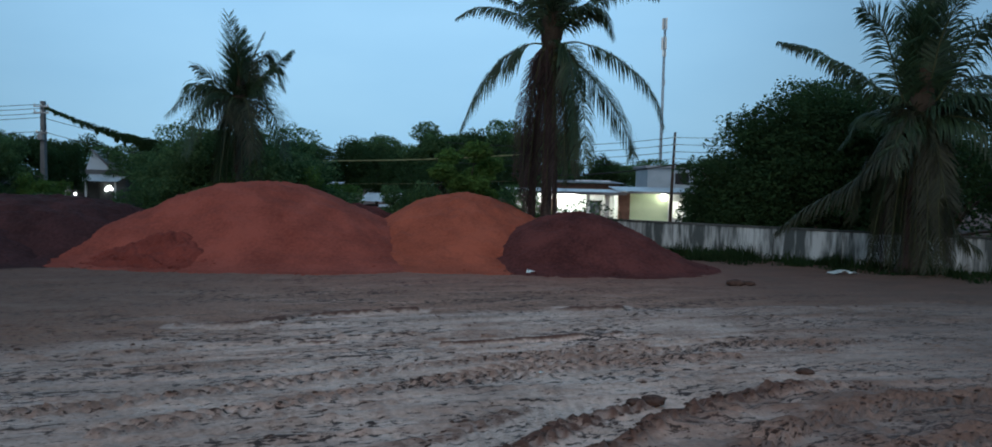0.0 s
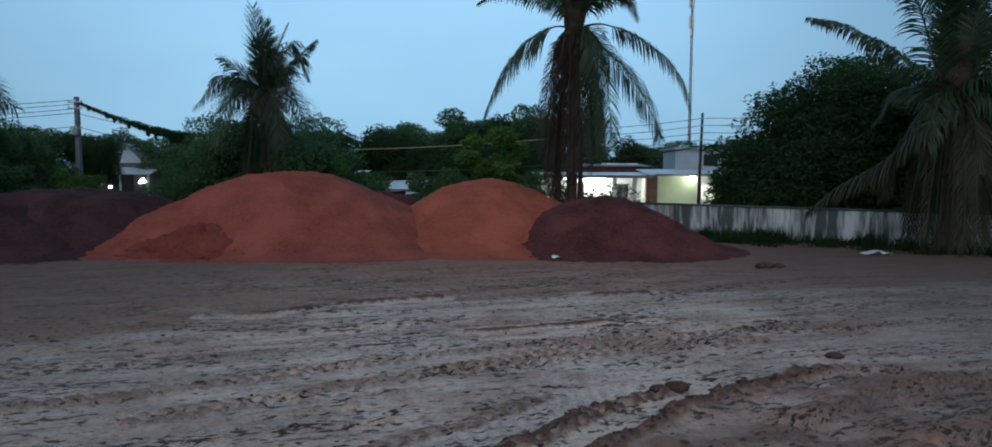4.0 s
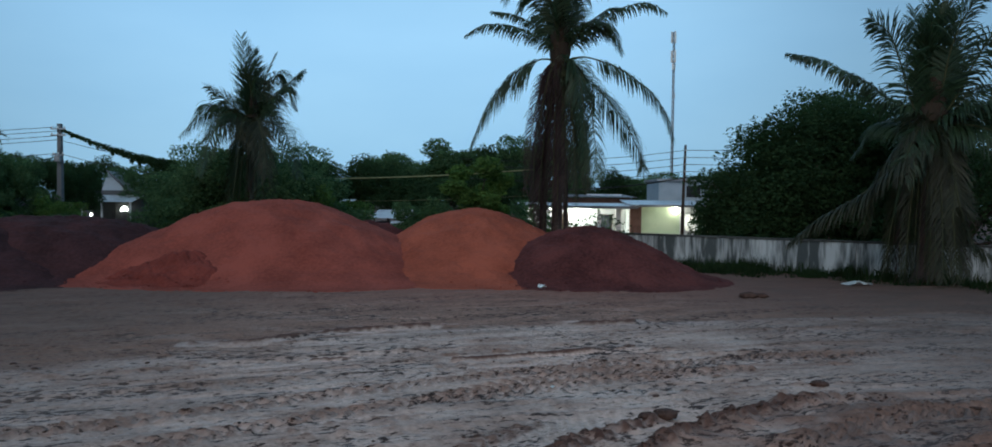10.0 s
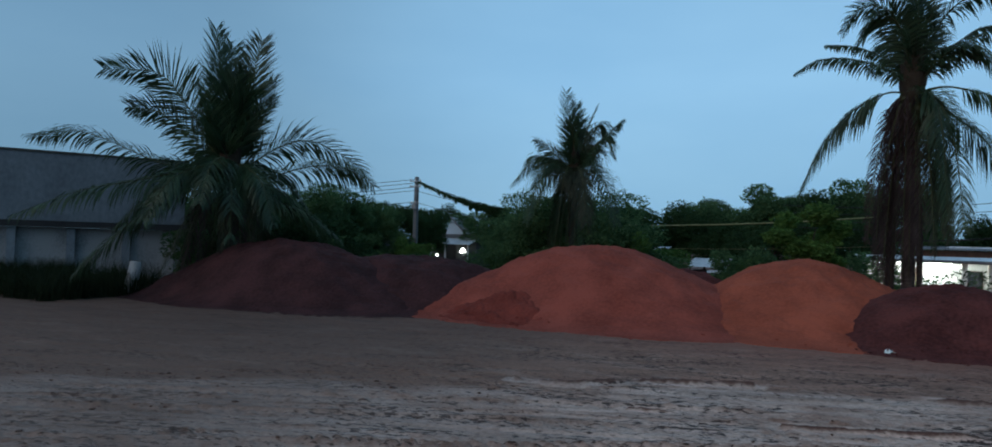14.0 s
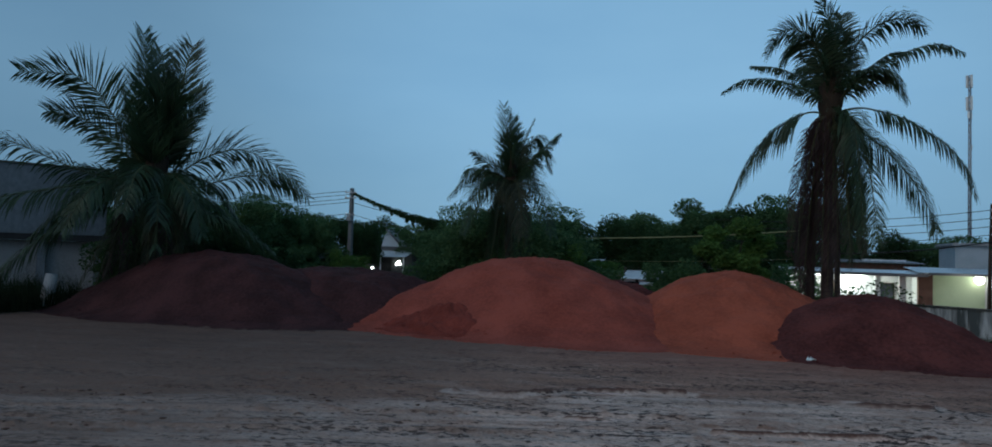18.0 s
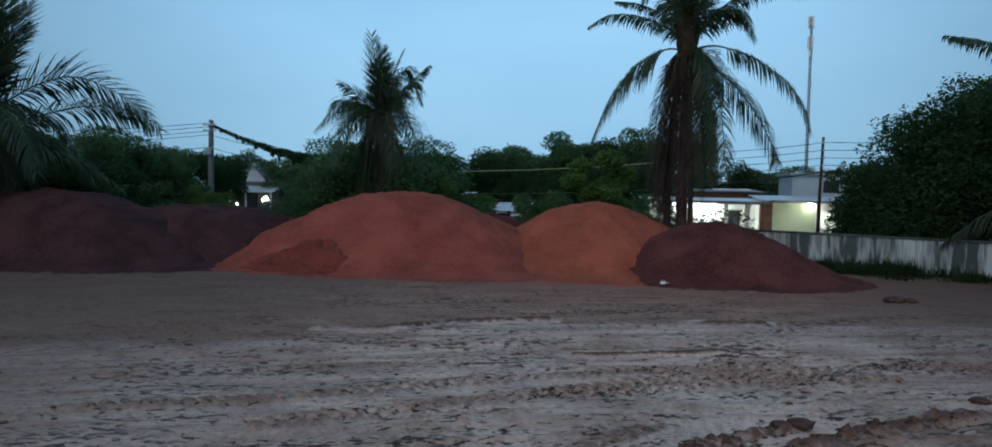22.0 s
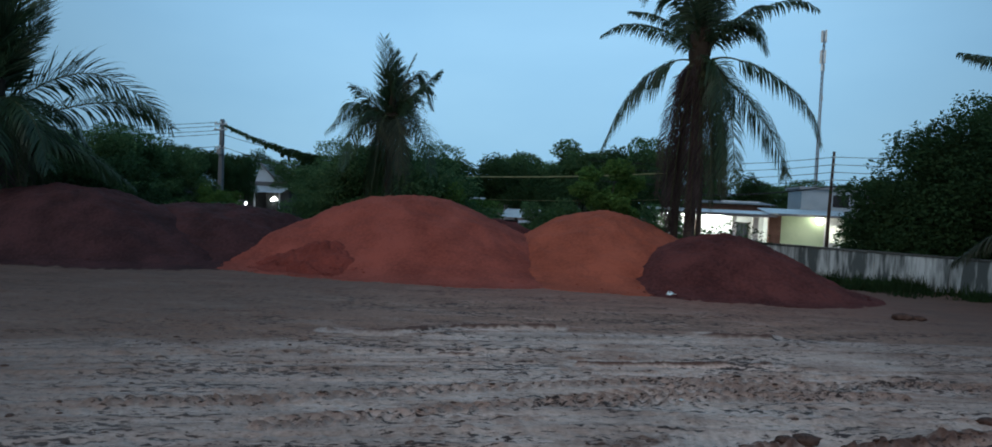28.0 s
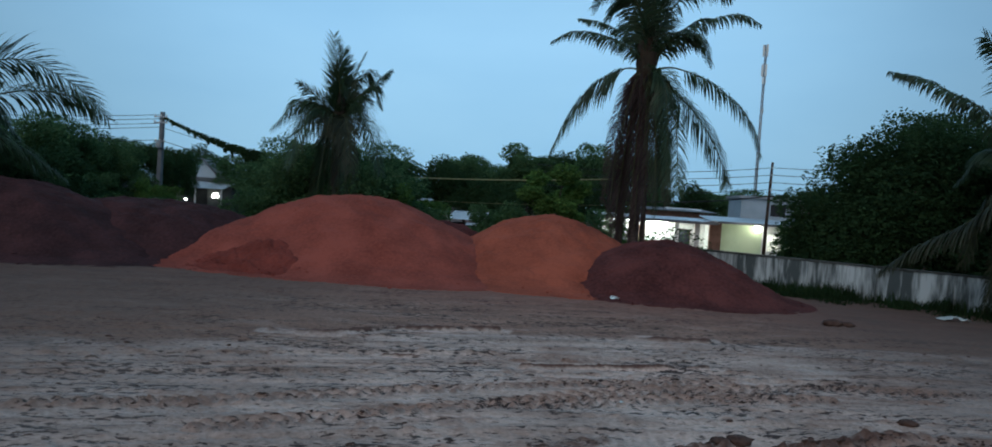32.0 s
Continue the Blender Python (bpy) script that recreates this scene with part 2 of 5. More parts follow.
M_GLASS = material("window_glass", (0.03, 0.04, 0.05), (0.05, 0.06, 0.07), 2.0, 0.08, 0.0, 10.0, spec=0.6)
M_PANE = material("clear_glass", (0.9, 0.95, 0.93), (0.95, 0.97, 0.95), 2.0, 0.05, 0.0, 10.0)
M_PANE.node_tree.nodes["Principled BSDF"].inputs["Transmission Weight"].default_value = 1.0
M_LAMP = glow_material("lit_lamp", (1.0, 0.97, 0.88), 8.0)
M_WHITE_GLOW = glow_material("white_glow", (0.92, 1.0, 0.92), 30.0)


# ---- mesh helpers ----
def finish(name, me, mats, parent=None, label="", smooth=False):
    for m in (mats if isinstance(mats, (list, tuple)) else [mats]):
        me.materials.append(m)
    if smooth:
        me.polygons.foreach_set("use_smooth", [True] * len(me.polygons))
    me.update()
    ob = new(name, me)
    if parent:
        ob.parent = parent
    if label:
        ob["label"] = label
    return ob


def part(name, bm, mats, parent=None, label="", smooth=False):
    me = bpy.data.meshes.new(name)
    bm.to_mesh(me)
    bm.free()
    return finish(name, me, mats, parent, label, smooth)


def raw(name, verts, faces, mats, parent=None, label="", smooth=False, index=None):
    me = bpy.data.meshes.new(name)
    me.from_pydata(verts, [], faces)
    if index is not None:
        me.polygons.foreach_set("material_index", index)
    return finish(name, me, mats, parent, label, smooth)


def thing(name, label, category, x=0, y=0, z=0, rz=0, group="", kind=""):
    ob = new(name)
    ob.matrix_basis = pose(x, y, z, 0, 0, rz)
    return tagged(ob, label, category, group, kind)


def box(bm, x0, x1, y0, y1, z0, z1, bevel=0.0):
    v = [bm.verts.new((x, y, z)) for z in (z0, z1) for x, y in ((x0, y0), (x1, y0), (x1, y1), (x0, y1))]
    fs = [bm.faces.new([v[i] for i in q]) for q in ((3, 2, 1, 0), (4, 5, 6, 7), (0, 1, 5, 4), (1, 2, 6, 5), (2, 3, 7, 6), (3, 0, 4, 7))]
    if bevel:
        es = list({e for f in fs for e in f.edges})
        bmesh.ops.bevel(bm, geom=es, offset=bevel, segments=2, profile=0.6, affect="EDGES")
    return bm


def boxed(name, dims, mat, parent, label="", bevel=0.015):
    return part(name, box(bmesh.new(), *dims, bevel), mat, parent, label)


def tube_data(points, radii, sides=6):
    """Vertices and faces of a tapered tube along points."""
    vs, fs = [], []
    pts = [Vector(p) for p in points]
    for i, p in enumerate(pts):
        t = (pts[min(i + 1, len(pts) - 1)] - pts[max(i - 1, 0)]).normalized()
        a = t.cross(Vector((0, 0, 1)) if abs(t.z) < 0.9 else Vector((1, 0, 0))).normalized()
        b = t.cross(a)
        for k in range(sides):
            w = 2 * math.pi * k / sides
            vs.append(p + (a * math.cos(w) + b * math.sin(w)) * radii[i])
    for i in range(len(pts) - 1):
        for k in range(sides):
            j = (k + 1) % sides
            fs.append((i * sides + k, i * sides + j, (i + 1) * sides + j, (i + 1) * sides + k))
    fs.append(tuple(range(sides))[::-1])
    fs.append(tuple((len(pts) - 1) * sides + k for k in range(sides)))
    return vs, fs


def tube(name, points, radii, mat, parent=None, label="", sides=6):
    vs, fs = tube_data(points, radii, sides)
    return raw(name, vs, fs, mat, parent, label, True)


def spline(points, steps):
    """Points along a smooth curve through the given ones."""
    p = [Vector(q) for q in points]
    p = [p[0] * 2 - p[1]] + p + [p[-1] * 2 - p[-2]]
    out = []
    n = len(p) - 3
    for i in range(steps + 1):
        u = i / steps * n
        k = min(int(u), n - 1)
        t = u - k
        a, b, c, d = p[k:k + 4]
        out.append(0.5 * (2 * b + (c - a) * t + (2 * a - 5 * b + 4 * c - d) * t * t + (3 * b - a - 3 * c + d) * t ** 3))
    return out


def hash2(ix, iy, seed):
    h = (ix.astype(np.int64) * 374761393 + iy.astype(np.int64) * 668265263 + seed * 974634777) & 0x7FFFFFFF
    h = ((h ^ (h >> 13)) * 1274126177) & 0x7FFFFFFF
    return ((h ^ (h >> 16)) & 0xFFFF) / 65535.0


def vnoise(x, y, seed=0):
    ix, iy = np.floor(x), np.floor(y)
    fx, fy = x - ix, y - iy
    fx, fy = fx * fx * (3 - 2 * fx), fy * fy * (3 - 2 * fy)
    a, b = hash2(ix, iy, seed), hash2(ix + 1, iy, seed)
    c, d = hash2(ix, iy + 1, seed), hash2(ix + 1, iy + 1, seed)
    return (a * (1 - fx) + b * fx) * (1 - fy) + (c * (1 - fx) + d * fx) * fy - 0.5


def fbm(x, y, octaves=4, seed=0):
    s, amp = 0.0, 1.0
    for k in range(octaves):
        s = s + vnoise(x * 2 ** k + 17.3 * k, y * 2 ** k - 9.1 * k, seed + k) * amp
        amp *= 0.5
    return s


def sstep(a, b, x):
    t = np.clip((x - a) / (b - a), 0, 1)
    return t * t * (3 - 2 * t)


# ---- ground ----
def seg_dist(x, y, pts):
    """Distance to a broken line and the length along it."""
    best, along = np.full(x.shape, 1e9), np.zeros(x.shape)
    run = 0.0
    for (ax, ay), (bx, by) in zip(pts, pts[1:]):
        ln = math.hypot(bx - ax, by - ay)
        t = np.clip(((x - ax) * (bx - ax) + (y - ay) * (by - ay)) / ln ** 2, 0, 1)
        d = np.hypot(x - ax - t * (bx - ax), y - ay - t * (by - ay))
        along = np.where(d < best, run + t * ln, along)
        best = np.minimum(best, d)
        run += ln
    return best, along


RIDGE_A = ((-1.5, 5.9), (0.47, 7.92), (1.08, 8.68), (1.75, 9.25), (2.22, 9.5))
RIDGE_B = ((-0.5, 5.9), (1.58, 7.92), (2.40, 8.94), (3.4, 9.75), (4.1, 10.2), (5.1, 10.6), (7.0, 10.6), (10.4, 10.2))
RIDGE_C = ((-2.75, 6.6), (-0.52, 8.2), (0.47, 9.3))

LIPS = (((-6.19, 14.11), (-5.07, 14.15), (-4.01, 15.40), (-2.11, 16.16), (-1.59, 16.26)),
        ((1.34, 16.79), (3.41, 17.32)),
        ((-3.39, 12.86), (-1.74, 13.39)),
        ((-0.78, 12.94), (0.83, 13.47), (2.79, 14.11)))


def lane(x):
    """The bow of the wheel lanes across the yard."""
    xc = np.clip(x, -18, 16)
    return 0.29 * xc - 0.0085 * xc * xc


def ground_form(x, y):
    """Height of the mud and its kind: 0 brown loose soil, 1 pale packed mud."""
    s = y - lane(x) - 16.6 + 1.3 * sstep(-1.0, -9.0, x) + 0.5 * fbm(x * 0.35, y * 0.35, 2, 5)
    pale = sstep(0.35, -0.45, s + 0.9 * fbm(x * 0.5, y * 1.4, 3, 40))
    near = sstep(27, 19, np.abs(y - 2)) * sstep(34, 22, np.abs(x + 4))
    q = y - lane(x)
    # ruts along the lanes
    warp = q + 0.35 * fbm(x * 0.22, q * 0.3, 2, 11)
    r1 = fbm(x * 0.13, warp * 3.0, 3, 21)
    r2 = fbm(x * 0.45, warp * 8.0, 3, 31)
    z = near * (0.045 * r1 + 0.03 * r2)
    # small lumps
    lump = fbm(x * 5.0, y * 6.5, 3, 51)
    area = sstep(-0.15, 0.25, fbm(x * 0.5, y * 0.8, 2, 55))
    z = z + near * 0.055 * np.clip(lump - 0.14, 0, 1) * (0.3 + 1.2 * area)
    z = z + near * 0.02 * fbm(x * 9, y * 9, 2, 61)
    kind = np.clip(pale * (0.82 + 0.5 * fbm(x * 0.8, y * 1.2, 3, 57)) - sstep(0.12, 0.30, lump) * area * 0.36 - sstep(0.12, 0.34, r2) * 0.30 - sstep(0.10, 0.34, r1) * 0.20, 0, 1)
    kind = np.maximum(kind, 0.20 * sstep(0.20, 0.40, fbm(x * 0.9, y * 2.8, 3, 58)) * near)
    # thin crests pushed up beside old wheel lanes
    for q0, amp, sd in ((16.35, 0.045, 1), (15.1, 0.025, 2), (13.2, 0.025, 3), (11.6, 0.028, 4), (10.0, 0.025, 5), (8.5, 0.025, 6), (17.3, 0.02, 7)):
        wob = warp + 0.12 * fbm(x * 0.6, x * 0.0 + sd, 3, sd + 200)
        on = sstep(-0.08, 0.12, fbm(x * 0.4 + sd * 7, q * 0.2, 2, sd + 210))
        cr_ = sstep(0.13, 0.0, np.abs(wob - q0 + 0.06 * fbm(x * 4, y * 4, 2, sd + 220))) * on * near
        z = z + amp * cr_ * (0.8 + 0.6 * fbm(x * 4, y * 4, 2, sd + 230))
        kind = kind * (1 - 0.6 * sstep(0.25, 0.8, cr_))
    torn = np.zeros(x.shape)
    # sharp lips of mud pressed up by single wheels
    for k, pts in enumerate(LIPS):
        d, a = seg_dist(x, y, pts)
        d = d + 0.10 * fbm(x * 1.3, y * 1.3, 3, 400 + k)
        on = sstep(-0.35, -0.1, fbm(x * 0.9, y * 0.9, 2, 410 + k))
        z = z + 0.085 * sstep(0.12, 0.0, np.abs(d)) * on
        kind = np.maximum(kind, 0.9 * sstep(0.24, 0.14, np.abs(d - 0.14)) * on)
        cr_ = sstep(0.075, 0.03, np.abs(d)) * on
        kind = kind * (1 - cr_)
        torn = np.maximum(torn, cr_)
    # tread bars in some lanes
    for q0, hw, ph in ((9.0, 0.26, 0.0), (10.4, 0.26, 1.0), (12.4, 0.28, 2.0), (13.9, 0.28, 0.5)):
        d = warp - q0
        m = sstep(hw, hw * 0.7, np.abs(d)) * near
        bars = np.sin((x * 1.0 + np.abs(d) * 0.9 + ph) * 2 * math.pi / 0.30)
        z = z + m * (-0.025 + 0.018 * sstep(-0.2, 0.5, bars))
        z = z + sstep(0.16, 0.0, np.abs(np.abs(d) - hw - 0.08)) * near * (0.008 + 0.02 * np.clip(fbm(x * 2.5, y * 2.5, 2, 71), 0, 1))
    # lugged wheel prints
    prints, prints_high = np.zeros(x.shape), np.zeros(x.shape)
    for pts, w in ((((2.3, 7.2), (4.0, 8.8), (6.2, 10.0), (9.5, 10.4)), 0.30), (((3.4, 6.6), (5.2, 8.0), (8.0, 9.2), (11, 9.5)), 0.30), (((-1.0, 10.6), (1.5, 12.1), (4.5, 13.4), (8.0, 14.0)), 0.28), (((-4.5, 8.2), (-1.5, 10.2), (1.5, 11.6), (4.5, 12.6)), 0.28), (((-9, 7.6), (-5, 9.2), (-1, 11.5), (3, 13.3)), 0.25)):
        d, a = seg_dist(x, y, pts)
        m = sstep(w, w * 0.75, d) * sstep(-0.35, -0.05, fbm(x * 0.5, y * 0.5, 2, 301))
        lug = sstep(-0.1, 0.5, np.sin((a + d * 0.9) * 2 * math.pi / 0.26))
        z = z + m * (0.055 * lug - 0.03)
        kind = kind * (1 - 0.75 * m * lug)
        prints = np.maximum(prints, m * (1 - lug))
        prints_high = np.maximum(prints_high, m * lug)
    # loose brown patch beside the deep track
    dB, aB = seg_dist(x, y, RIDGE_B)
    dA, aA = seg_dist(x, y, RIDGE_A)
    dC, aC = seg_dist(x, y, RIDGE_C)
    side = (x - 2.40) * 0.70 - (y - 8.94) * 0.71
    patch = sstep(-0.1, 0.25, side) * sstep(11.3, 10.2, y + 0.7 * fbm(x * 0.7, y * 1.1, 3, 81)) * sstep(-2, 0.5, x)
    rough = fbm(x * 1.6, y * 1.6, 4, 91)
    z = z + patch * (0.05 + 0.10 * rough + 0.07 * np.clip(fbm(x * 4.5, y * 6, 3, 95), -0.05, 1))
    kind = kind * (1 - patch * (0.35 + 0.6 * sstep(-0.35, 0.30, rough + 0.5 * fbm(x * 2.2, y * 3.4, 3, 98))))
    strip = sstep(0.50, 0.36, np.abs(dB - 0.50)) * sstep(0.0, -0.1, side) * sstep(11.3, 9.9, y)
    chev = np.sin((aB + dB * 0.8) * 2 * math.pi / 0.22)
    z = z * (1 - 0.85 * strip) + strip * (-0.05 + 0.03 * sstep(-0.3, 0.4, chev))
    kind = np.maximum(kind, strip * (1.5 - 0.45 * sstep(-0.2, 0.5, chev)))
    kind = np.maximum(kind, 0.55 * patch * prints)
    z = z + 0.03 * patch * (prints_high - prints)
    torn = np.maximum(torn, 0.40 * patch * sstep(-0.25, 0.25, fbm(x * 1.1, y * 1.9, 3, 97)))
    # smooth lane pressed flat on the outer side of the first rim
    outer = sstep(0.62, 0.46, np.abs(dA - 0.52)) * sstep(0.0, -0.1, (x - 1.08) * 0.70 - (y - 8.68) * 0.71) * sstep(10.4, 9.2, y)
    treads = sstep(-0.2, 0.5, np.sin((aA - dA * 0.8) * 2 * math.pi / 0.24))
    z = z * (1 - 0.7 * outer) + outer * (0.022 * treads - 0.03)
    kind = np.maximum(kind, outer * (1.25 - 0.45 * treads))
    # rims thrown up in lumps by the lugs of the tyre
    for d, along, amp, sd in ((dA, aA, 0.115, 3), (dB, aB, 0.13, 4), (dC, aC, 0.035, 6)):
        rr = sstep(0.25, 0.03, d + 0.09 * fbm(x * 3, y * 3, 2, sd))
        if amp > 0.12:
            rr = rr * (0.12 + 0.88 * sstep(6.2, 3.6, x))
        lug = sstep(-0.35, 0.55, np.sin((along + d * 0.7 + 0.16 * fbm(x * 2.2, y * 2.2, 2, sd + 50)) * 2 * math.pi / 0.25))
        z = z + rr * amp * (0.50 + 0.75 * lug) * (0.85 + 0.9 * fbm(x * 4.5, y * 4.5, 4, sd + 100))
        kind = kind * (1 - sstep(0.15, 0.6, rr) * (0.5 + 0.5 * lug))
        torn = np.maximum(torn, (0.85 if amp > 0.1 else 0.25) * sstep(0.15, 0.7, rr) * (0.45 + 0.55 * lug))
    return z, kind, torn


def axis(*spans):
    out = []
    for a, b, step in spans:
        out += list(np.arange(a, b, step))
    return np.array(out + [spans[-1][1]])


gx = axis((-900, -200, 100), (-200, -50, 15), (-50, -26, 0.8), (-26, -13, 0.16), (-13, 11, 0.05), (11, 22, 0.16), (22, 50, 1.4), (50, 200, 15), (200, 900, 100))
gy = axis((-900, -100, 100), (-100, -10, 15), (-10, 5.5, 0.8), (5.5, 14, 0.045), (14, 20, 0.085), (20, 30, 0.22), (30, 60, 2), (60, 200, 14), (200, 1000, 100))
GX, GY = np.meshgrid(gx, gy)
GZ, GK, GT = ground_form(GX, GY)


def build_ground():
    nx, ny = len(gx), len(gy)
    co = np.stack([GX, GY, GZ], -1).reshape(-1, 3)
    i = np.arange((ny - 1) * (nx - 1))
    r, c = i // (nx - 1), i % (nx - 1)
    a = r * nx + c
    quads = np.stack([a, a + 1, a + nx + 1, a + nx], -1)
    me = bpy.data.meshes.new("ground")
    me.vertices.add(len(co))
    me.vertices.foreach_set("co", co.ravel())
    me.loops.add(quads.size)
    me.loops.foreach_set("vertex_index", quads.ravel())
    me.polygons.add(len(quads))
    me.polygons.foreach_set("loop_start", np.arange(len(quads)) * 4)
    me.polygons.foreach_set("use_smooth", np.ones(len(quads), bool))
    me.update(calc_edges=True)
    at = me.attributes.new("packed", "FLOAT", "POINT")
    at.data.foreach_set("value", GK.ravel().astype(np.float32))
    at = me.attributes.new("torn", "FLOAT", "POINT")
    at.data.foreach_set("value", GT.ravel().astype(np.float32))
    m = bpy.data.materials.new("muddy_yard")
    m.use_nodes = True
    n, l = m.node_tree.nodes, m.node_tree.links
    b = n["Principled BSDF"]
    at_n = n.new("ShaderNodeAttribute")
    at_n.attribute_name = "packed"
    tc = n.new("ShaderNodeTexCoord")
    mp = n.new("ShaderNodeMapping")
    mp.vector_type = "TEXTURE"
    mp.inputs["Scale"].default_value = (2.4, 0.8, 1)
    mp.inputs["Rotation"].default_value = (0, 0, radians(16))
    l.new(tc.outputs["Object"], mp.inputs[0])
    na, nb = n.new("ShaderNodeTexNoise"), n.new("ShaderNodeTexNoise")
    na.inputs["Scale"].default_value, na.inputs["Detail"].default_value = 1.3, 8
    nb.inputs["Scale"].default_value, nb.inputs["Detail"].default_value = 14, 6
    l.new(mp.outputs[0], na.inputs["Vector"])
    l.new(tc.outputs["Object"], nb.inputs["Vector"])
    brown, pale = n.new("ShaderNodeValToRGB"), n.new("ShaderNodeValToRGB")
    for rp, p0, c0, p1, c1 in ((brown, 0.35, (0.160, 0.085, 0.060), 0.68, (0.450, 0.254, 0.182)), (pale, 0.33, (0.40, 0.268, 0.205), 0.66, (0.82, 0.585, 0.474))):
        rp.color_ramp.elements[0].position, rp.color_ramp.elements[0].color = p0, (*c0, 1)
        rp.color_ramp.elements[1].position, rp.color_ramp.elements[1].color = p1, (*c1, 1)
    av = n.new("ShaderNodeMath")
    av.operation = "MULTIPLY_ADD"
    av.inputs[1].default_value = 0.4
    l.new(nb.outputs["Fac"], av.inputs[0])
    sc = n.new("ShaderNodeMath")
    sc.operation = "MULTIPLY"
    sc.inputs[1].default_value = 0.6
    l.new(na.outputs["Fac"], sc.inputs[0])
    l.new(sc.outputs[0], av.inputs[2])
    l.new(av.outputs[0], brown.inputs["Fac"])
    l.new(av.outputs[0], pale.inputs["Fac"])
    mx = n.new("ShaderNodeMix")
    mx.data_type = "RGBA"
    ms = n.new("ShaderNodeMapping")
    ms.vector_type = "TEXTURE"
    ms.inputs["Scale"].default_value = (3.4, 1.0, 1)
    ms.inputs["Rotation"].default_value = (0, 0, radians(15))
    l.new(tc.outputs["Object"], ms.inputs[0])
    ns = n.new("ShaderNodeTexNoise")
    ns.inputs["Scale"].default_value, ns.inputs["Detail"].default_value, ns.inputs["Roughness"].default_value = 6.0, 9, 0.68
    l.new(ms.outputs[0], ns.inputs["Vector"])
    sr = n.new("ShaderNodeMapRange")
    sr.inputs["From Min"].default_value, sr.inputs["From Max"].default_value = 0.53, 0.66
    sr.inputs["To Min"].default_value, sr.inputs["To Max"].default_value = 1.0, 0.36
    l.new(ns.outputs["Fac"], sr.inputs["Value"])
    n2 = n.new("ShaderNodeTexNoise")
    n2.inputs["Scale"].default_value, n2.inputs["Detail"].default_value, n2.inputs["Roughness"].default_value = 9.0, 8, 0.7
    m2 = n.new("ShaderNodeMapping")
    m2.inputs["Scale"].default_value = (0.7, 1.0, 1)
    l.new(tc.outputs["Object"], m2.inputs[0])
    l.new(m2.outputs[0], n2.inputs["Vector"])
    s2 = n.new("ShaderNodeMapRange")
    s2.inputs["From Min"].default_value, s2.inputs["From Max"].default_value = 0.56, 0.66
    s2.inputs["To Min"].default_value, s2.inputs["To Max"].default_value = 1.0, 0.45
    l.new(n2.outputs["Fac"], s2.inputs["Value"])
    k2 = n.new("ShaderNodeMath")
    k2.operation = "MULTIPLY"
    l.new(sr.outputs[0], k2.inputs[0])
    l.new(s2.outputs[0], k2.inputs[1])
    km = n.new("ShaderNodeMath")
    km.operation = "MULTIPLY"
    l.new(at_n.outputs["Fac"], km.inputs[0])
    l.new(k2.outputs[0], km.inputs[1])
    l.new(km.outputs[0], mx.inputs["Factor"])
    l.new(brown.outputs["Color"], mx.inputs["A"])
    l.new(pale.outputs["Color"], mx.inputs["B"])
    # dark crumbs of torn-up soil, and red soil spread before the heaps
    m3 = n.new("ShaderNodeMapping")
    m3.vector_type = "TEXTURE"
    m3.inputs["Scale"].default_value = (2.3, 0.8, 1)
    m3.inputs["Rotation"].default_value = (0, 0, radians(17))
    l.new(tc.outputs["Object"], m3.inputs[0])
    n3 = n.new("ShaderNodeTexNoise")
    n3.inputs["Scale"].default_value, n3.inputs["Detail"].default_value, n3.inputs["Roughness"].default_value = 10.0, 6, 0.66
    l.new(m3.outputs[0], n3.inputs["Vector"])
    n4 = n.new("ShaderNodeTexNoise")
    n4.inputs["Scale"].default_value, n4.inputs["Detail"].default_value = 0.9, 4
    l.new(m3.outputs[0], n4.inputs["Vector"])
    ad = n.new("ShaderNodeMath")
    ad.operation = "MULTIPLY_ADD"
    ad.inputs[1].default_value = 0.45
    l.new(n4.outputs["Fac"], ad.inputs[0])
    l.new(n3.outputs["Fac"], ad.inputs[2])
    s3 = n.new("ShaderNodeMapRange")
    s3.inputs["From Min"].default_value, s3.inputs["From Max"].default_value = 0.775, 0.83
    l.new(ad.outputs[0], s3.inputs["Value"])
    mx3 = n.new("ShaderNodeMix")
    mx3.data_type = "RGBA"
    mx3.inputs["B"].default_value = (0.055, 0.029, 0.021, 1)
    l.new(s3.outputs[0], mx3.inputs["Factor"])
    l.new(mx.outputs["Result"], mx3.inputs["A"])
    sx = n.new("ShaderNodeSeparateXYZ")
    l.new(tc.outputs["Object"], sx.inputs[0])
    s4 = n.new("ShaderNodeMapRange")
    s4.inputs["From Min"].default_value, s4.inputs["From Max"].default_value = 18.5, 24.5
    s4.inputs["To Max"].default_value = 1.4
    l.new(sx.outputs["Y"], s4.inputs["Value"])
    r4 = n.new("ShaderNodeMath")
    r4.operation = "MULTIPLY"
    l.new(s4.outputs[0], r4.inputs[0])
    l.new(na.outputs["Fac"], r4.inputs[1])
    mx4 = n.new("ShaderNodeMix")
    mx4.data_type = "RGBA"
    mx4.inputs["B"].default_value = (0.25, 0.085, 0.055, 1)
    l.new(r4.outputs[0], mx4.inputs["Factor"])
    l.new(mx3.outputs["Result"], mx4.inputs["A"])
    # freshly turned soil on the rims, dark gravelly soil trodden out from the dark heaps
    tn = n.new("ShaderNodeAttribute")
    tn.attribute_name = "torn"
    mx5 = n.new("ShaderNodeMix")
    mx5.data_type = "RGBA"
    mx5.inputs["B"].default_value = (0.115, 0.053, 0.038, 1)
    l.new(tn.outputs["Fac"], mx5.inputs["Factor"])
    l.new(mx4.outputs["Result"], mx5.inputs["A"])
    last = mx5
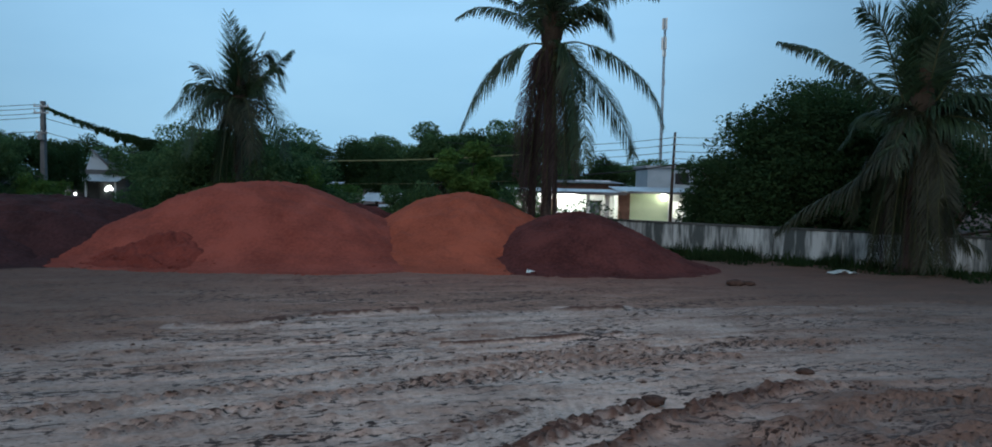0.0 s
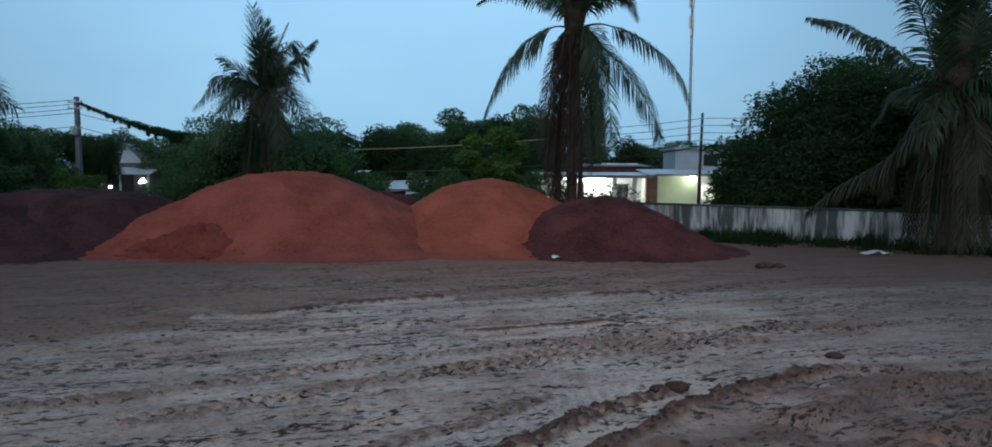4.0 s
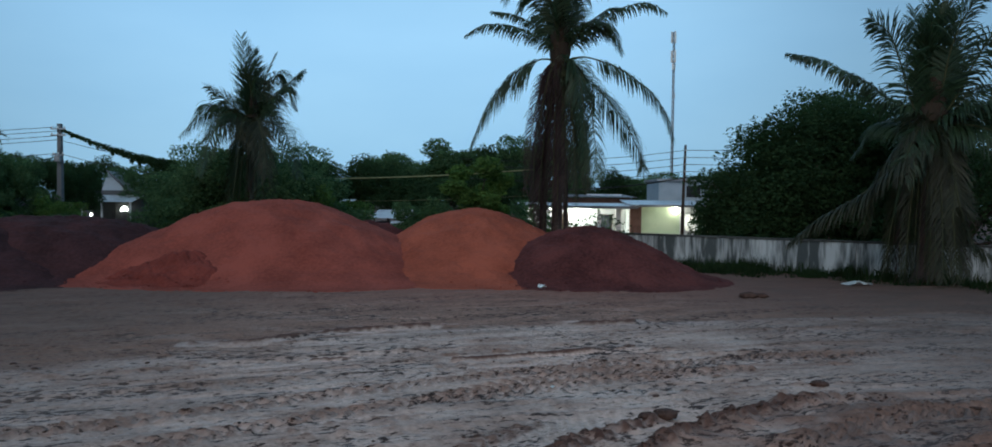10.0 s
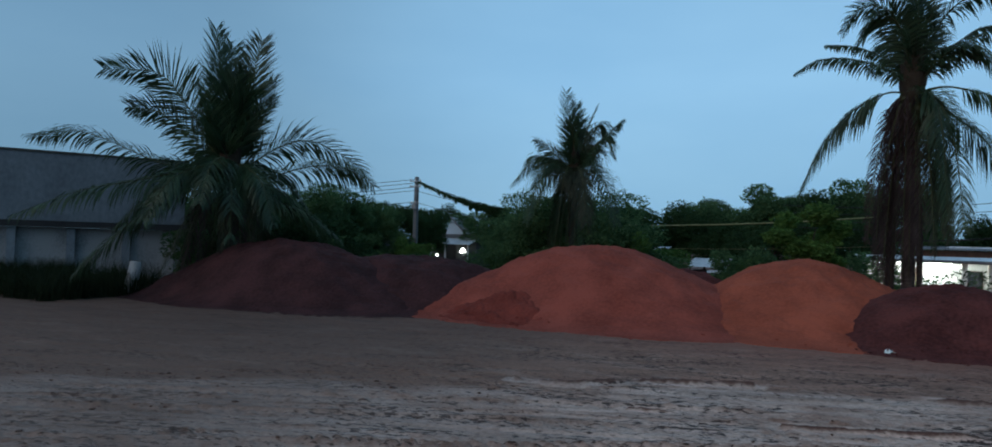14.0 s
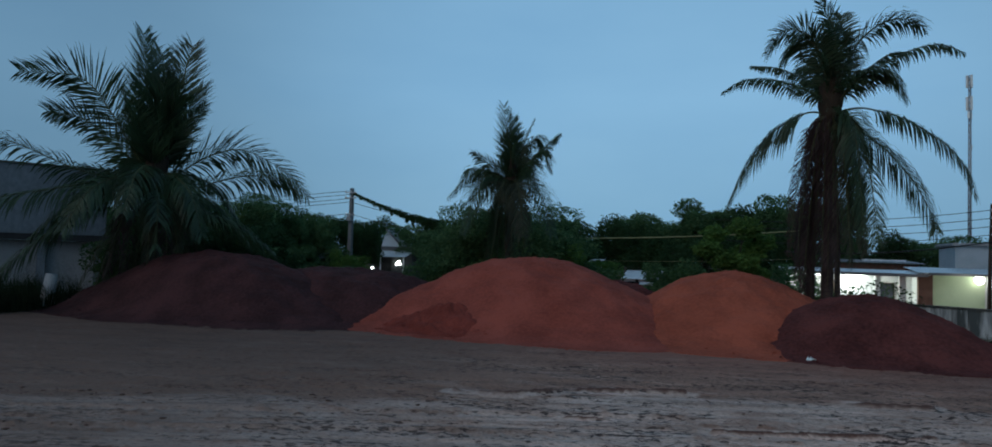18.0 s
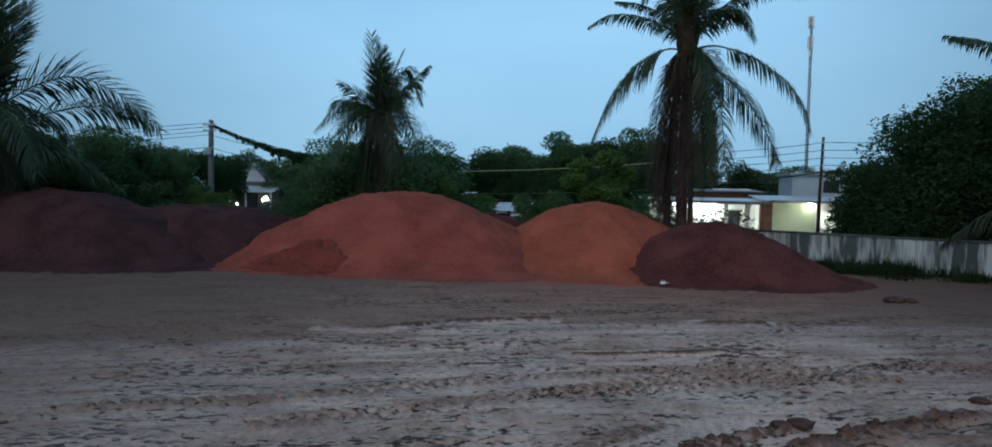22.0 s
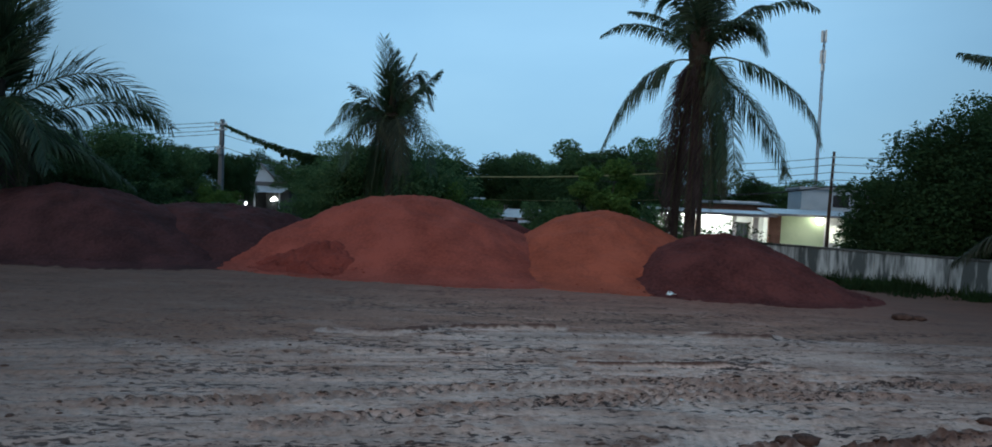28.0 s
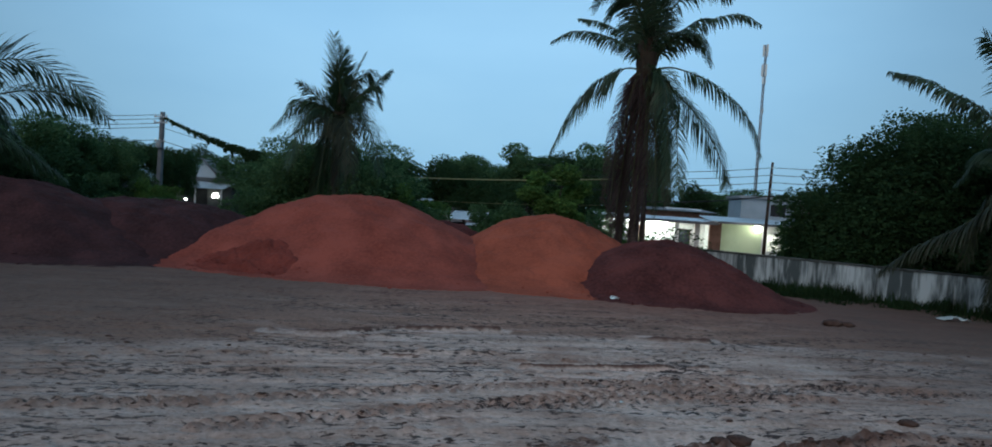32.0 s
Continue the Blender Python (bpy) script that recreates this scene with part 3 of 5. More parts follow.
    # lens falloff at the sides, painted into the soil; far left is also gravelly
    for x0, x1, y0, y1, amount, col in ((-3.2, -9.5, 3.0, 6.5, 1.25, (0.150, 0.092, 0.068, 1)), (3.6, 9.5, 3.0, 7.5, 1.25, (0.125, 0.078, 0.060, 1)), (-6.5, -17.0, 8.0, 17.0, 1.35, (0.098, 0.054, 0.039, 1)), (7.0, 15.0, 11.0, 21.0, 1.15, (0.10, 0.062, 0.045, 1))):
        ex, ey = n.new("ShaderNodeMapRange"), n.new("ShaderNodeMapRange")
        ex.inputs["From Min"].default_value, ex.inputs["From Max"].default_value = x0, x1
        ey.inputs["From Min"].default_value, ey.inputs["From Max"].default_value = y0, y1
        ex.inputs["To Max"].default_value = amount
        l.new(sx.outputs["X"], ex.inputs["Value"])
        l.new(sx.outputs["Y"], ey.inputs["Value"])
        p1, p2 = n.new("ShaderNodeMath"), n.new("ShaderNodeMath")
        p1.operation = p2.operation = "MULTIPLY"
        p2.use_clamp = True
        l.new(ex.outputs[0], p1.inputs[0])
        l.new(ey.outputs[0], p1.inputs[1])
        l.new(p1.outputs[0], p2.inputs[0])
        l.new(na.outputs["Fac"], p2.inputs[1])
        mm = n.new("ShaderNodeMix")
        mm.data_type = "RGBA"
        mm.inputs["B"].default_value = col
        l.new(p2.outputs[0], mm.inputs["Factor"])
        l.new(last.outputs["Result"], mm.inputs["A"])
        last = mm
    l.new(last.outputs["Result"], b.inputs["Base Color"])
    mr = n.new("ShaderNodeMapRange")
    mr.inputs["To Min"].default_value, mr.inputs["To Max"].default_value = 0.95, 0.62
    l.new(at_n.outputs["Fac"], mr.inputs["Value"])
    l.new(mr.outputs[0], b.inputs["Roughness"])
    b.inputs["Specular IOR Level"].default_value = 0.35
    bp = n.new("ShaderNodeBump")
    bp.inputs["Strength"].default_value, bp.inputs["Distance"].default_value = 0.6, 0.03
    hs = n.new("ShaderNodeMath")
    hs.operation = "MULTIPLY_ADD"
    hs.inputs[1].default_value = 1.4
    l.new(ns.outputs["Fac"], hs.inputs[0])
    l.new(nb.outputs["Fac"], hs.inputs[2])
    l.new(hs.outputs[0], bp.inputs["Height"])
    l.new(bp.outputs[0], b.inputs["Normal"])
    me.materials.append(m)
    ob = new("ground", me)
    tagged(ob, "rutted muddy yard of grey packed mud and brown soil", "ground", "", "structure")


build_ground()


# ---- soil heaps ----
def lump_data(r, rng, squash=0.7):
    """A small rough lump: a twisted, dented octahedron-like stone of 12 corners."""
    vs, fs = [], []
    rings = ((-0.6, 0.7), (0.15, 1.0), (0.75, 0.55))
    for h, w in rings:
        for k in range(5):
            a = 2 * math.pi * k / 5 + h
            q = r * w * rng.uniform(0.7, 1.2)
            vs.append((q * math.cos(a), q * math.sin(a), r * squash * (h + rng.uniform(-0.15, 0.15))))
    vs.append((0, 0, r * squash * rng.uniform(0.9, 1.2)))
    for i in range(2):
        for k in range(5):
            j = (k + 1) % 5
            fs.append((i * 5 + k, i * 5 + j, i * 5 + 5 + j, i * 5 + 5 + k))
    for k in range(5):
        fs.append((10 + k, 10 + (k + 1) % 5, 15))
    return vs, fs


def scatter(name, spots, mat, label, category, seed):
    """Many small lumps joined into one: spots are (x, y, z, size)."""
    rng = random.Random(seed)
    shapes = [lump_data(1.0, rng) for _ in range(9)]
    V, F = [], []
    for x, y, z, s in spots:
        vs, fs = rng.choice(shapes)
        a = rng.uniform(0, 6.28)
        ca, sa, st = math.cos(a * 0.12) * s, math.sin(a * 0.12) * s, rng.uniform(0.8, 2.3)
        o = len(V)
        V += [(x + (vx * ca * st - vy * sa), y + (vx * sa * st + vy * ca), z + vz * s * 0.75) for vx, vy, vz in vs]
        F += [tuple(o + i for i in f) for f in fs]
    ob = raw(name, V, F, mat)
    return tagged(ob, label, category, "", "stuff")


def slope(q):
    """A straight side that runs out thinly at its foot and rounds off into a level top."""
    q = math.log(1 + math.exp(10 * q)) / 10
    return -math.log(math.exp(-5.0) + math.exp(-5.0 * q)) / 5


def heap(label, cx, cy, rx, ry, h, flat, mat, seed, rot=0.0, power=2.0, rough=1.0, category="soil heap"):
    """A tipped heap: slopes at rest, a rounded top, lobes round its foot."""
    segs, rings = 260, 90
    V, F = [], []
    ca, sa = math.cos(radians(rot)), math.sin(radians(rot))
    th = np.linspace(0, 2 * math.pi, segs, endpoint=False)
    lob = 1 + 0.07 * fbm(np.cos(th) * 1.6 + seed, np.sin(th) * 1.6 + 3 * seed, 3, seed)
    shape = (np.abs(np.cos(th)) ** power + np.abs(np.sin(th)) ** power) ** (-1 / power)
    for i in range(rings + 1):
        r = (i / rings) ** 0.8 * 1.22
        ux, uy = r * lob * shape * np.cos(th) * rx, r * lob * shape * np.sin(th) * ry
        x, y = ux * ca - uy * sa, ux * sa + uy * ca
        f, f0 = slope((1 - r) / (1 - flat)), slope(1 / (1 - flat))
        z = h * f / f0 + (0.16 * fbm((x + cx) * 0.7, (y + cy) * 0.7, 3, seed + 2) + 0.10 * fbm((x + cx) * 1.9, (y + cy) * 1.9, 4, seed + 4) + 0.06 * fbm((x + cx) * 5, (y + cy) * 5, 3, seed + 6)) * rough * min(1.0, max(0.12, (1.14 - r) * 4))
        if r >= 1.2:
            z = z - 0.12
        V += list(zip(x.tolist(), y.tolist(), z.tolist()))
    for i in range(rings):
        for k in range(segs):
            j = (k + 1) % segs
            F.append((i * segs + k, (i + 1) * segs + k, (i + 1) * segs + j, i * segs + j))
    ob = raw("earth_mound", V, F, mat, None, "", True)
    ob.location = (cx, cy, 0)
    tagged(ob, label, category, "row of soil heaps")
    return V, cx, cy


HEAPS = (
    ("large red laterite heap with a broad rounded top", -9.2, 28.8, 7.6, 5.5, 2.88, 0.30, M_RED, 3, 0, 2.4, 1.0),
    ("orange laterite heap standing between two darker heaps", -1.0, 30.3, 5.8, 5.7, 2.65, 0.20, M_ORANGE, 8, 0, 2.3, 1.0),
    ("low dark brown laterite heap beside the white wall", 3.62, 27.4, 4.5, 3.7, 2.05, 0.27, M_BROWN, 12, 0, 2.25, 0.8),
    ("long dark purple gravel heap below a coconut palm", -22.8, 25.6, 8.0, 4.6, 2.72, 0.34, M_PURPLE, 17, 0, 2.1, 1.0),
    ("dark purple gravel heap behind the large red heap", -18.2, 28.6, 6.6, 5.2, 2.10, 0.50, M_PURPLE, 23, 0, 2.2, 1.0),
    ("small dark heap hidden behind the red and orange heaps", -6.1, 34.0, 3.6, 2.8, 1.95, 0.25, M_BROWN, 29, 0, 2.0, 1.0),
    ("low slumped lobe of darker red soil before a heap", -10.9, 24.6, 3.1, 1.7, 1.15, 0.02, M_RED_DARK, 33, 0, 2.0, 1.6),
)
for hp in HEAPS:
    hv, hcx, hcy = heap(*hp)
    rng = random.Random(hp[8])
    spots = []
    for _ in range(700):
        x, y, z = hv[rng.randrange(len(hv) // 2, len(hv) - 800)]
        if y < 1.0 and -0.05 < z < 0.4:
            spots.append((x + hcx + rng.uniform(-0.2, 0.2), y + hcy + rng.uniform(-0.35, 0.05) * (1 if z < 0.15 else 0.2), max(z, 0.0), 0.012 + 0.035 * rng.random() ** 3))
    scatter("soil_crumbs", spots, hp[7], "crumbs and clods rolled down a soil heap", "soil crumbs", hp[8])

# loose clods over the yard
rng = random.Random(77)
spots = []
for _ in range(20000):
    x, y = rng.uniform(-20, 15), 5.8 + 12.5 * rng.random() ** 1.4
    i, j = int(np.searchsorted(gy, y)), int(np.searchsorted(gx, x))
    if y - float(lane(np.array(x))) < 16.2 and (GK[i, j] < 0.30 or rng.random() < 0.10):
        spots.append((x, y, GZ[i, j] - 0.002, 0.007 + 0.034 * rng.random() ** 5))
for line, count in ((RIDGE_A, 350), (RIDGE_B, 700), (RIDGE_C, 120)):
    lens = [math.hypot(b[0] - a[0], b[1] - a[1]) for a, b in zip(line, line[1:])]
    for _ in range(count):
        k = rng.choices(range(len(lens)), lens)[0]
        u = rng.random()
        x = line[k][0] + (line[k + 1][0] - line[k][0]) * u + rng.gauss(0, 0.10)
        y = line[k][1] + (line[k + 1][1] - line[k][1]) * u + rng.gauss(0, 0.08)
        i, j = int(np.searchsorted(gy, y)), int(np.searchsorted(gx, x))
        spots.append((x, y, GZ[i, j] - 0.008, 0.007 + 0.030 * rng.random() ** 3))
scatter("mud_clods", spots, M_CLOD, "dark mud clods thrown up along wheel ruts", "mud clods", 78)


# ---- palms ----
def frond_data(points, leaf_len, seed, pairs=64, hang=0.5, spread=1.0, width=0.085, stem=0.05, twist=0.0, forward=0.62, bare=0.16):
    """A feather frond along a curve: a tapered rib and leaflets that droop on both sides."""
    rng = random.Random(seed)
    line = spline(points, 26)
    vs, fs = tube_data(line, [stem * (1 - 0.85 * i / 26) for i in range(27)], 5)
    idx = [1] * len(fs)
    n = len(line) - 1
    for k in range(pairs):
        u = bare + (1 - bare) * (k + 0.5) / pairs
        g = u * n
        i = min(int(g), n - 1)
        p = line[i].lerp(line[i + 1], g - i)
        t = (line[i + 1] - line[i]).normalized()
        side = t.cross(Vector((0, 0, 1)))
        if side.length < 0.25:
            side = side + Vector((0.5, 0.3, 0)) * 0.5
        side = side.normalized()
        side = Matrix.Rotation(twist * (1 - 0.5 * u), 3, t) @ side
        up = side.cross(t)
        ln = 1.32 * leaf_len * (0.34 + 0.80 * math.sin(math.pi * min(1, u * 0.88 + 0.10))) * rng.uniform(0.78, 1.12)
        for sgn in (-1, 1):
            if rng.random() < (0.06 if int(u * 17) % 4 else 0.22):
                continue
            d = (side * sgn * spread * rng.uniform(0.75, 1.1) + t * forward * (0.75 + 0.8 * u) * rng.uniform(0.7, 1.3) + up * rng.uniform(-0.05, 0.3)).normalized()
            w = t * width * 0.5
            q = p.copy()
            o = len(vs)
            m = 4
            dd = d.copy()
            for s in range(m + 1):
                e = s / m
                ww = w * (0.55 + 0.9 * e if e < 0.5 else 2.0 * (1 - e) + 0.04)
                vs += [q - ww, q + ww]
                dd = (dd + Vector((0, 0, -hang * (0.25 + e) * rng.uniform(0.6, 1.2)))).normalized()
                q = q + dd * ln / m
            for s in range(m):
                fs.append((o + 2 * s, o + 2 * s + 1, o + 2 * s + 3, o + 2 * s + 2))
                idx.append(0)
    return vs, fs, idx


def frond_parts(vs, fs, idx, mat, top, label=""):
    """The rib of a frond, and under it the leaflets that it carries."""
    n = idx.index(0)
    o = fs[n][0]
    rib = raw("frond", vs[:o], fs[:n], M_RACHIS, top, label, True)
    raw("blade", vs[o:], [tuple(i - o for i in f) for f in fs[n:]], mat, rib)


def palm(label, x, y, trunks, crown, fronds, seed, turn=0.0, skirt=(), leaf=1.0, wide=0.05, bare=0.25, heart=(0.34, 1.0, 0.3)):
    """A coconut palm. Points of fronds are (across, up) or (across, deep, up) from the crown's heart."""
    top = thing("coconut_palm", label, "palm tree", x, y, 0, turn, "coconut palms")
    for base, mid, head, r in trunks:
        pts = spline((base, mid, head), 40)
        radii = [r * (1.5 - 0.5 * min(1, i / 5)) * (1 - 0.25 * i / 40) * (1 + 0.05 * (i % 2)) for i in range(41)]
        tube("trunk", pts, radii, M_TRUNK, top, "ringed grey-brown palm trunk", 12)
    c = Vector(crown)
    rng = random.Random(seed)
    # fibrous heart of the crown
    bm = bmesh.new()
    bmesh.ops.create_icosphere(bm, subdivisions=3, radius=1.0)
    for v in bm.verts:
        s = 1 + 0.25 * noise.noise(v.co * 2.5 + Vector((seed, 0, 0)))
        v.co = Vector((v.co.x * heart[0] * s, v.co.y * heart[0] * s, v.co.z * heart[1] * s)) + c + Vector((0, 0, heart[2]))
    part("crown_heart", bm, M_HUSK, top, "fibrous brown crown heart", True)
    for i, f in enumerate(fronds):
        pts, leaf_len, hang, mat = f[:4]
        pp = [c + Vector((q[0], q[1], q[2])) for q in pts]
        pp = [c + Vector((0.12 * pts[0][0], 0.12 * pts[0][1], 0.12 * pts[0][2] - 0.1))] + pp
        vs, fs, idx = frond_data(pp, leaf_len * leaf, seed * 100 + i, pairs=int(0.78 * f[6]) if len(f) > 6 else 112, hang=hang * 0.95, width=wide, bare=f[7] if len(f) > 7 else 0.13 if len(f) > 6 else 0.17, twist=f[4] if len(f) > 4 else rng.choice((-1, 1)) * rng.uniform(0.3, 0.8), forward=f[5] if len(f) > 5 else 0.62)
        frond_parts(vs, fs, idx, mat, top)
    for i, (ax, ay, length, lean, mat) in enumerate(skirt):
        a = Vector((ax, ay, 0))
        pp = [c + a * 0.3, c + a * 0.8 + Vector((0, 0, -0.25)), c + a * (1 + lean * 0.5) + Vector((0, 0, -0.5 * length)), c + a * (1 + lean) + Vector((0, 0, -length))]
        vs, fs, idx = frond_data(pp, 0.85, seed * 100 + 60 + i, pairs=78, hang=0.75, spread=0.8, width=0.072, bare=bare, twist=rng.uniform(-1.2, 1.2))
        frond_parts(vs, fs, idx, mat, top, "old frond hanging down along the trunk")
    return top


def nuts(top, c, count, seed):
    rng = random.Random(seed)
    for i in range(count):
        bm = bmesh.new()
        bmesh.ops.create_uvsphere(bm, u_segments=12, v_segments=8, radius=0.13)
        a = rng.uniform(0, 6.28)
        for v in bm.verts:
            v.co = Vector((v.co.x, v.co.y, v.co.z * 1.25)) + Vector(c) + Vector((0.45 * math.cos(a), 0.45 * math.sin(a), -0.45 - 0.35 * rng.random()))
        part("coconut", bm, M_RACHIS, top, "green-brown coconut", True)


def upright(rng, n, spread, height, leaf, mat, lean=0.0):
    """A sheaf of young fronds that rise and arch outwards at their tips."""
    out = []
    for k in range(n):
        a = 2 * math.pi * (k + rng.uniform(-0.3, 0.3)) / n * 3
        s = spread * (0.25 + 0.75 * ((k * 0.618) % 1))
        dx, dy = s * math.cos(a), s * math.sin(a)
        h = height * (1.0 - 0.35 * (s / spread) ** 2) * rng.uniform(0.9, 1.0)
        out.append((((dx * 0.12, dy * 0.12, h * 0.35), (dx * 0.42 + lean * 0.5, dy * 0.42, h * 0.75), (dx + lean, dy, h)), leaf, 0.07, mat, rng.uniform(-1.5, 1.5), 0.85, 110))
    return out


P, Q, DD = M_PALM, M_PALM_OLD, M_PALM_DEAD
r0 = random.Random(5)
big = [
    (((-0.52, -0.2, 0.67), (-1.3, -0.4, 1.1), (-2.26, -0.6, 1.39), (-3.39, -0.7, 1.44), (-4.26, -0.8, 0.96)), 0.55, 1.1, P, 0.2, 0.62, 120),
    (((-0.43, 0.2, 1.15), (-1.04, 0.4, 1.63), (-2.09, 0.6, 2.21), (-3.13, 0.9, 2.45)), 0.5, 1.1, P, 0.2, 0.62, 110),
    (((-0.26, 0.1, 1.73), (-0.52, 0.2, 2.88), (-1.04, 0.2, 3.6), (-1.91, 0.2, 3.65), (-2.61, 0.2, 2.69)), 0.95, 0.35, P, 0.6, 0.5, 140),
    (((-0.26, -0.4, 1.54), (-0.7, -0.9, 2.69), (-1.39, -1.2, 2.78), (-2.0, -1.3, 1.92)), 0.9, 0.6, P, 0.6),
    (((0.0, -0.2, 1.54), (0.09, -0.4, 3.26), (-0.52, -0.6, 4.61)), 0.9, 0.2, P, 0.2, 0.7, 130),
    (((0.09, 0.2, 1.54), (0.26, 0.4, 3.17), (0.43, 0.6, 4.32)), 0.85, 0.25, P, -0.3, 0.7, 130),
    (((0.43, 0.1, 1.63), (1.04, 0.2, 2.98), (1.91, 0.2, 3.74), (2.78, 0.2, 3.84), (3.39, 0.2, 3.46)), 0.95, 0.5, P, -0.4, 0.55, 140),
    (((0.52, 0.3, 1.44), (1.48, 0.7, 2.02), (2.26, 0.9, 2.59), (2.96, 1.0, 2.69)), 0.5, 0.9, P, -0.2, 0.62, 110),
    (((0.43, -0.2, 0.96), (1.22, -0.5, 1.34), (2.35, -0.6, 2.11), (3.65, -0.7, 2.45), (4.61, -0.7, 2.06)), 0.6, 1.1, P, -0.2, 0.62, 120),
    (((0.61, -0.5, 0.96), (1.3, -0.9, 1.44), (2.09, -1.0, 1.25), (2.61, -1.0, 0.29)), 0.8, 0.8, P, -0.3),
    (((-0.35, 1.2, 1.54), (-0.7, 2.4, 2.69), (-1.04, 3.3, 2.5)), 0.8, 0.6, P),
    (((0.35, 1.3, 1.54), (0.78, 2.4, 2.78), (1.22, 3.2, 2.69)), 0.8, 0.6, P),
    (((-0.61, -0.2, 0.05), (-1.22, -0.3, -0.1), (-2.26, -0.4, -0.77), (-3.22, -0.5, -2.02), (-4.0, -0.6, -3.84)), 1.25, 1.3, P, 0.25, 0.55, 150, 0.34),
    (((0.7, -0.1, 0.14), (1.39, -0.2, 0.1), (2.7, -0.2, -0.38), (4.0, -0.2, -1.34), (4.7, -0.3, -2.3), (5.13, -0.3, -3.55)), 0.75, 1.3, P, -0.25, 0.55, 130, 0.36),
    (((0.61, 0.2, -0.19), (1.3, 0.4, -0.77), (2.26, 0.5, -1.63), (3.13, 0.6, -2.78), (3.74, 0.6, -4.03), (4.0, 0.6, -4.9)), 1.25, 1.0, P, -0.35, 0.6, 170, 0.28),
    (((0.43, -0.5, -0.1), (0.87, -0.8, -0.67), (1.3, -0.9, -2.3), (1.52, -0.9, -4.03), (1.61, -0.9, -5.38)), 1.0, 0.9, P, 0.9, 0.6, 170, 0.16),
    (((0.35, -0.7, -0.1), (0.65, -1.1, -0.58), (0.91, -1.2, -2.11), (1.04, -1.2, -4.42)), 1.0, 0.9, P, -0.7, 0.6, 170, 0.14),
    (((0.43, 0.4, -0.19), (0.87, 0.8, -1.15), (1.3, 1.0, -3.26), (1.39, 1.0, -5.38)), 0.9, 0.8, P, -0.9, 0.6, 150, 0.2),
    (((-0.52, 0.2, -0.29), (-0.96, 0.3, -1.54), (-1.3, 0.3, -3.46), (-1.48, 0.3, -5.95)), 0.7, 0.9, DD, 0.8, 0.6, 130, 0.3),
    (((-0.43, -0.3, -0.38), (-0.78, -0.4, -1.92), (-1.13, -0.4, -3.84), (-1.22, -0.4, -6.34)), 0.7, 0.9, DD, -0.8, 0.6, 130, 0.3),
]
big += upright(r0, 4, 1.0, 3.8, 0.8, P, -0.1)
bigp = palm("tall coconut palm with drooping fronds and a brown skirt", 2.75, 32.0,
            (((-0.05, 0, -0.1), (0.0, 0, 4.6), (0.05, 0, 9.6), 0.25), ((-0.65, 0.4, -0.1), (-0.58, 0.3, 4.6), (-0.25, 0.1, 9.2), 0.17), ((0.45, 0.7, -0.1), (0.40, 0.6, 4.0), (0.2, 0.3, 8.8), 0.12)),
            (0.05, 0, 9.3), big, 1, 0,
            [(math.cos(a) * rr, math.sin(a) * rr, ln, lean, mt) for a, rr, ln, lean, mt in (
                (3.3, 0.60, 6.6, 1.2, DD), (3.45, 0.5, 7.4, 1.1, DD), (2.95, 0.55, 7.0, 1.2, DD), (3.2, 0.42, 7.8, 1.5, DD), (3.6, 0.40, 7.6, 1.0, DD),
                (2.7, 0.42, 7.4, 1.2, DD), (4.5, 0.35, 7.2, 0.2, DD), (5.2, 0.38, 6.6, 0.5, DD), (1.6, 0.5, 6.8, 0.3, DD),
                (3.75, 0.45, 7.2, 0.6, DD), (4.1, 0.4, 7.4, 0.4, DD), (2.4, 0.5, 7.0, 0.8, DD), (4.9, 0.4, 7.0, 0.3, DD), (3.05, 0.5, 7.6, 0.8, DD),
                (5.9, 0.6, 5.8, 1.2, Q), (0.2, 0.6, 5.6, 1.3, Q), (6.1, 0.45, 6.4, 0.9, Q), (5.6, 0.5, 6.2, 0.9, Q), (5.75, 0.55, 5.4, 1.6, P), (0.0, 0.5, 5.8, 1.7, Q))], wide=0.06, bare=0.28, heart=(0.46, 1.4, 0.7))
nuts(bigp, (0.05, 0, 9.2), 9, 2)

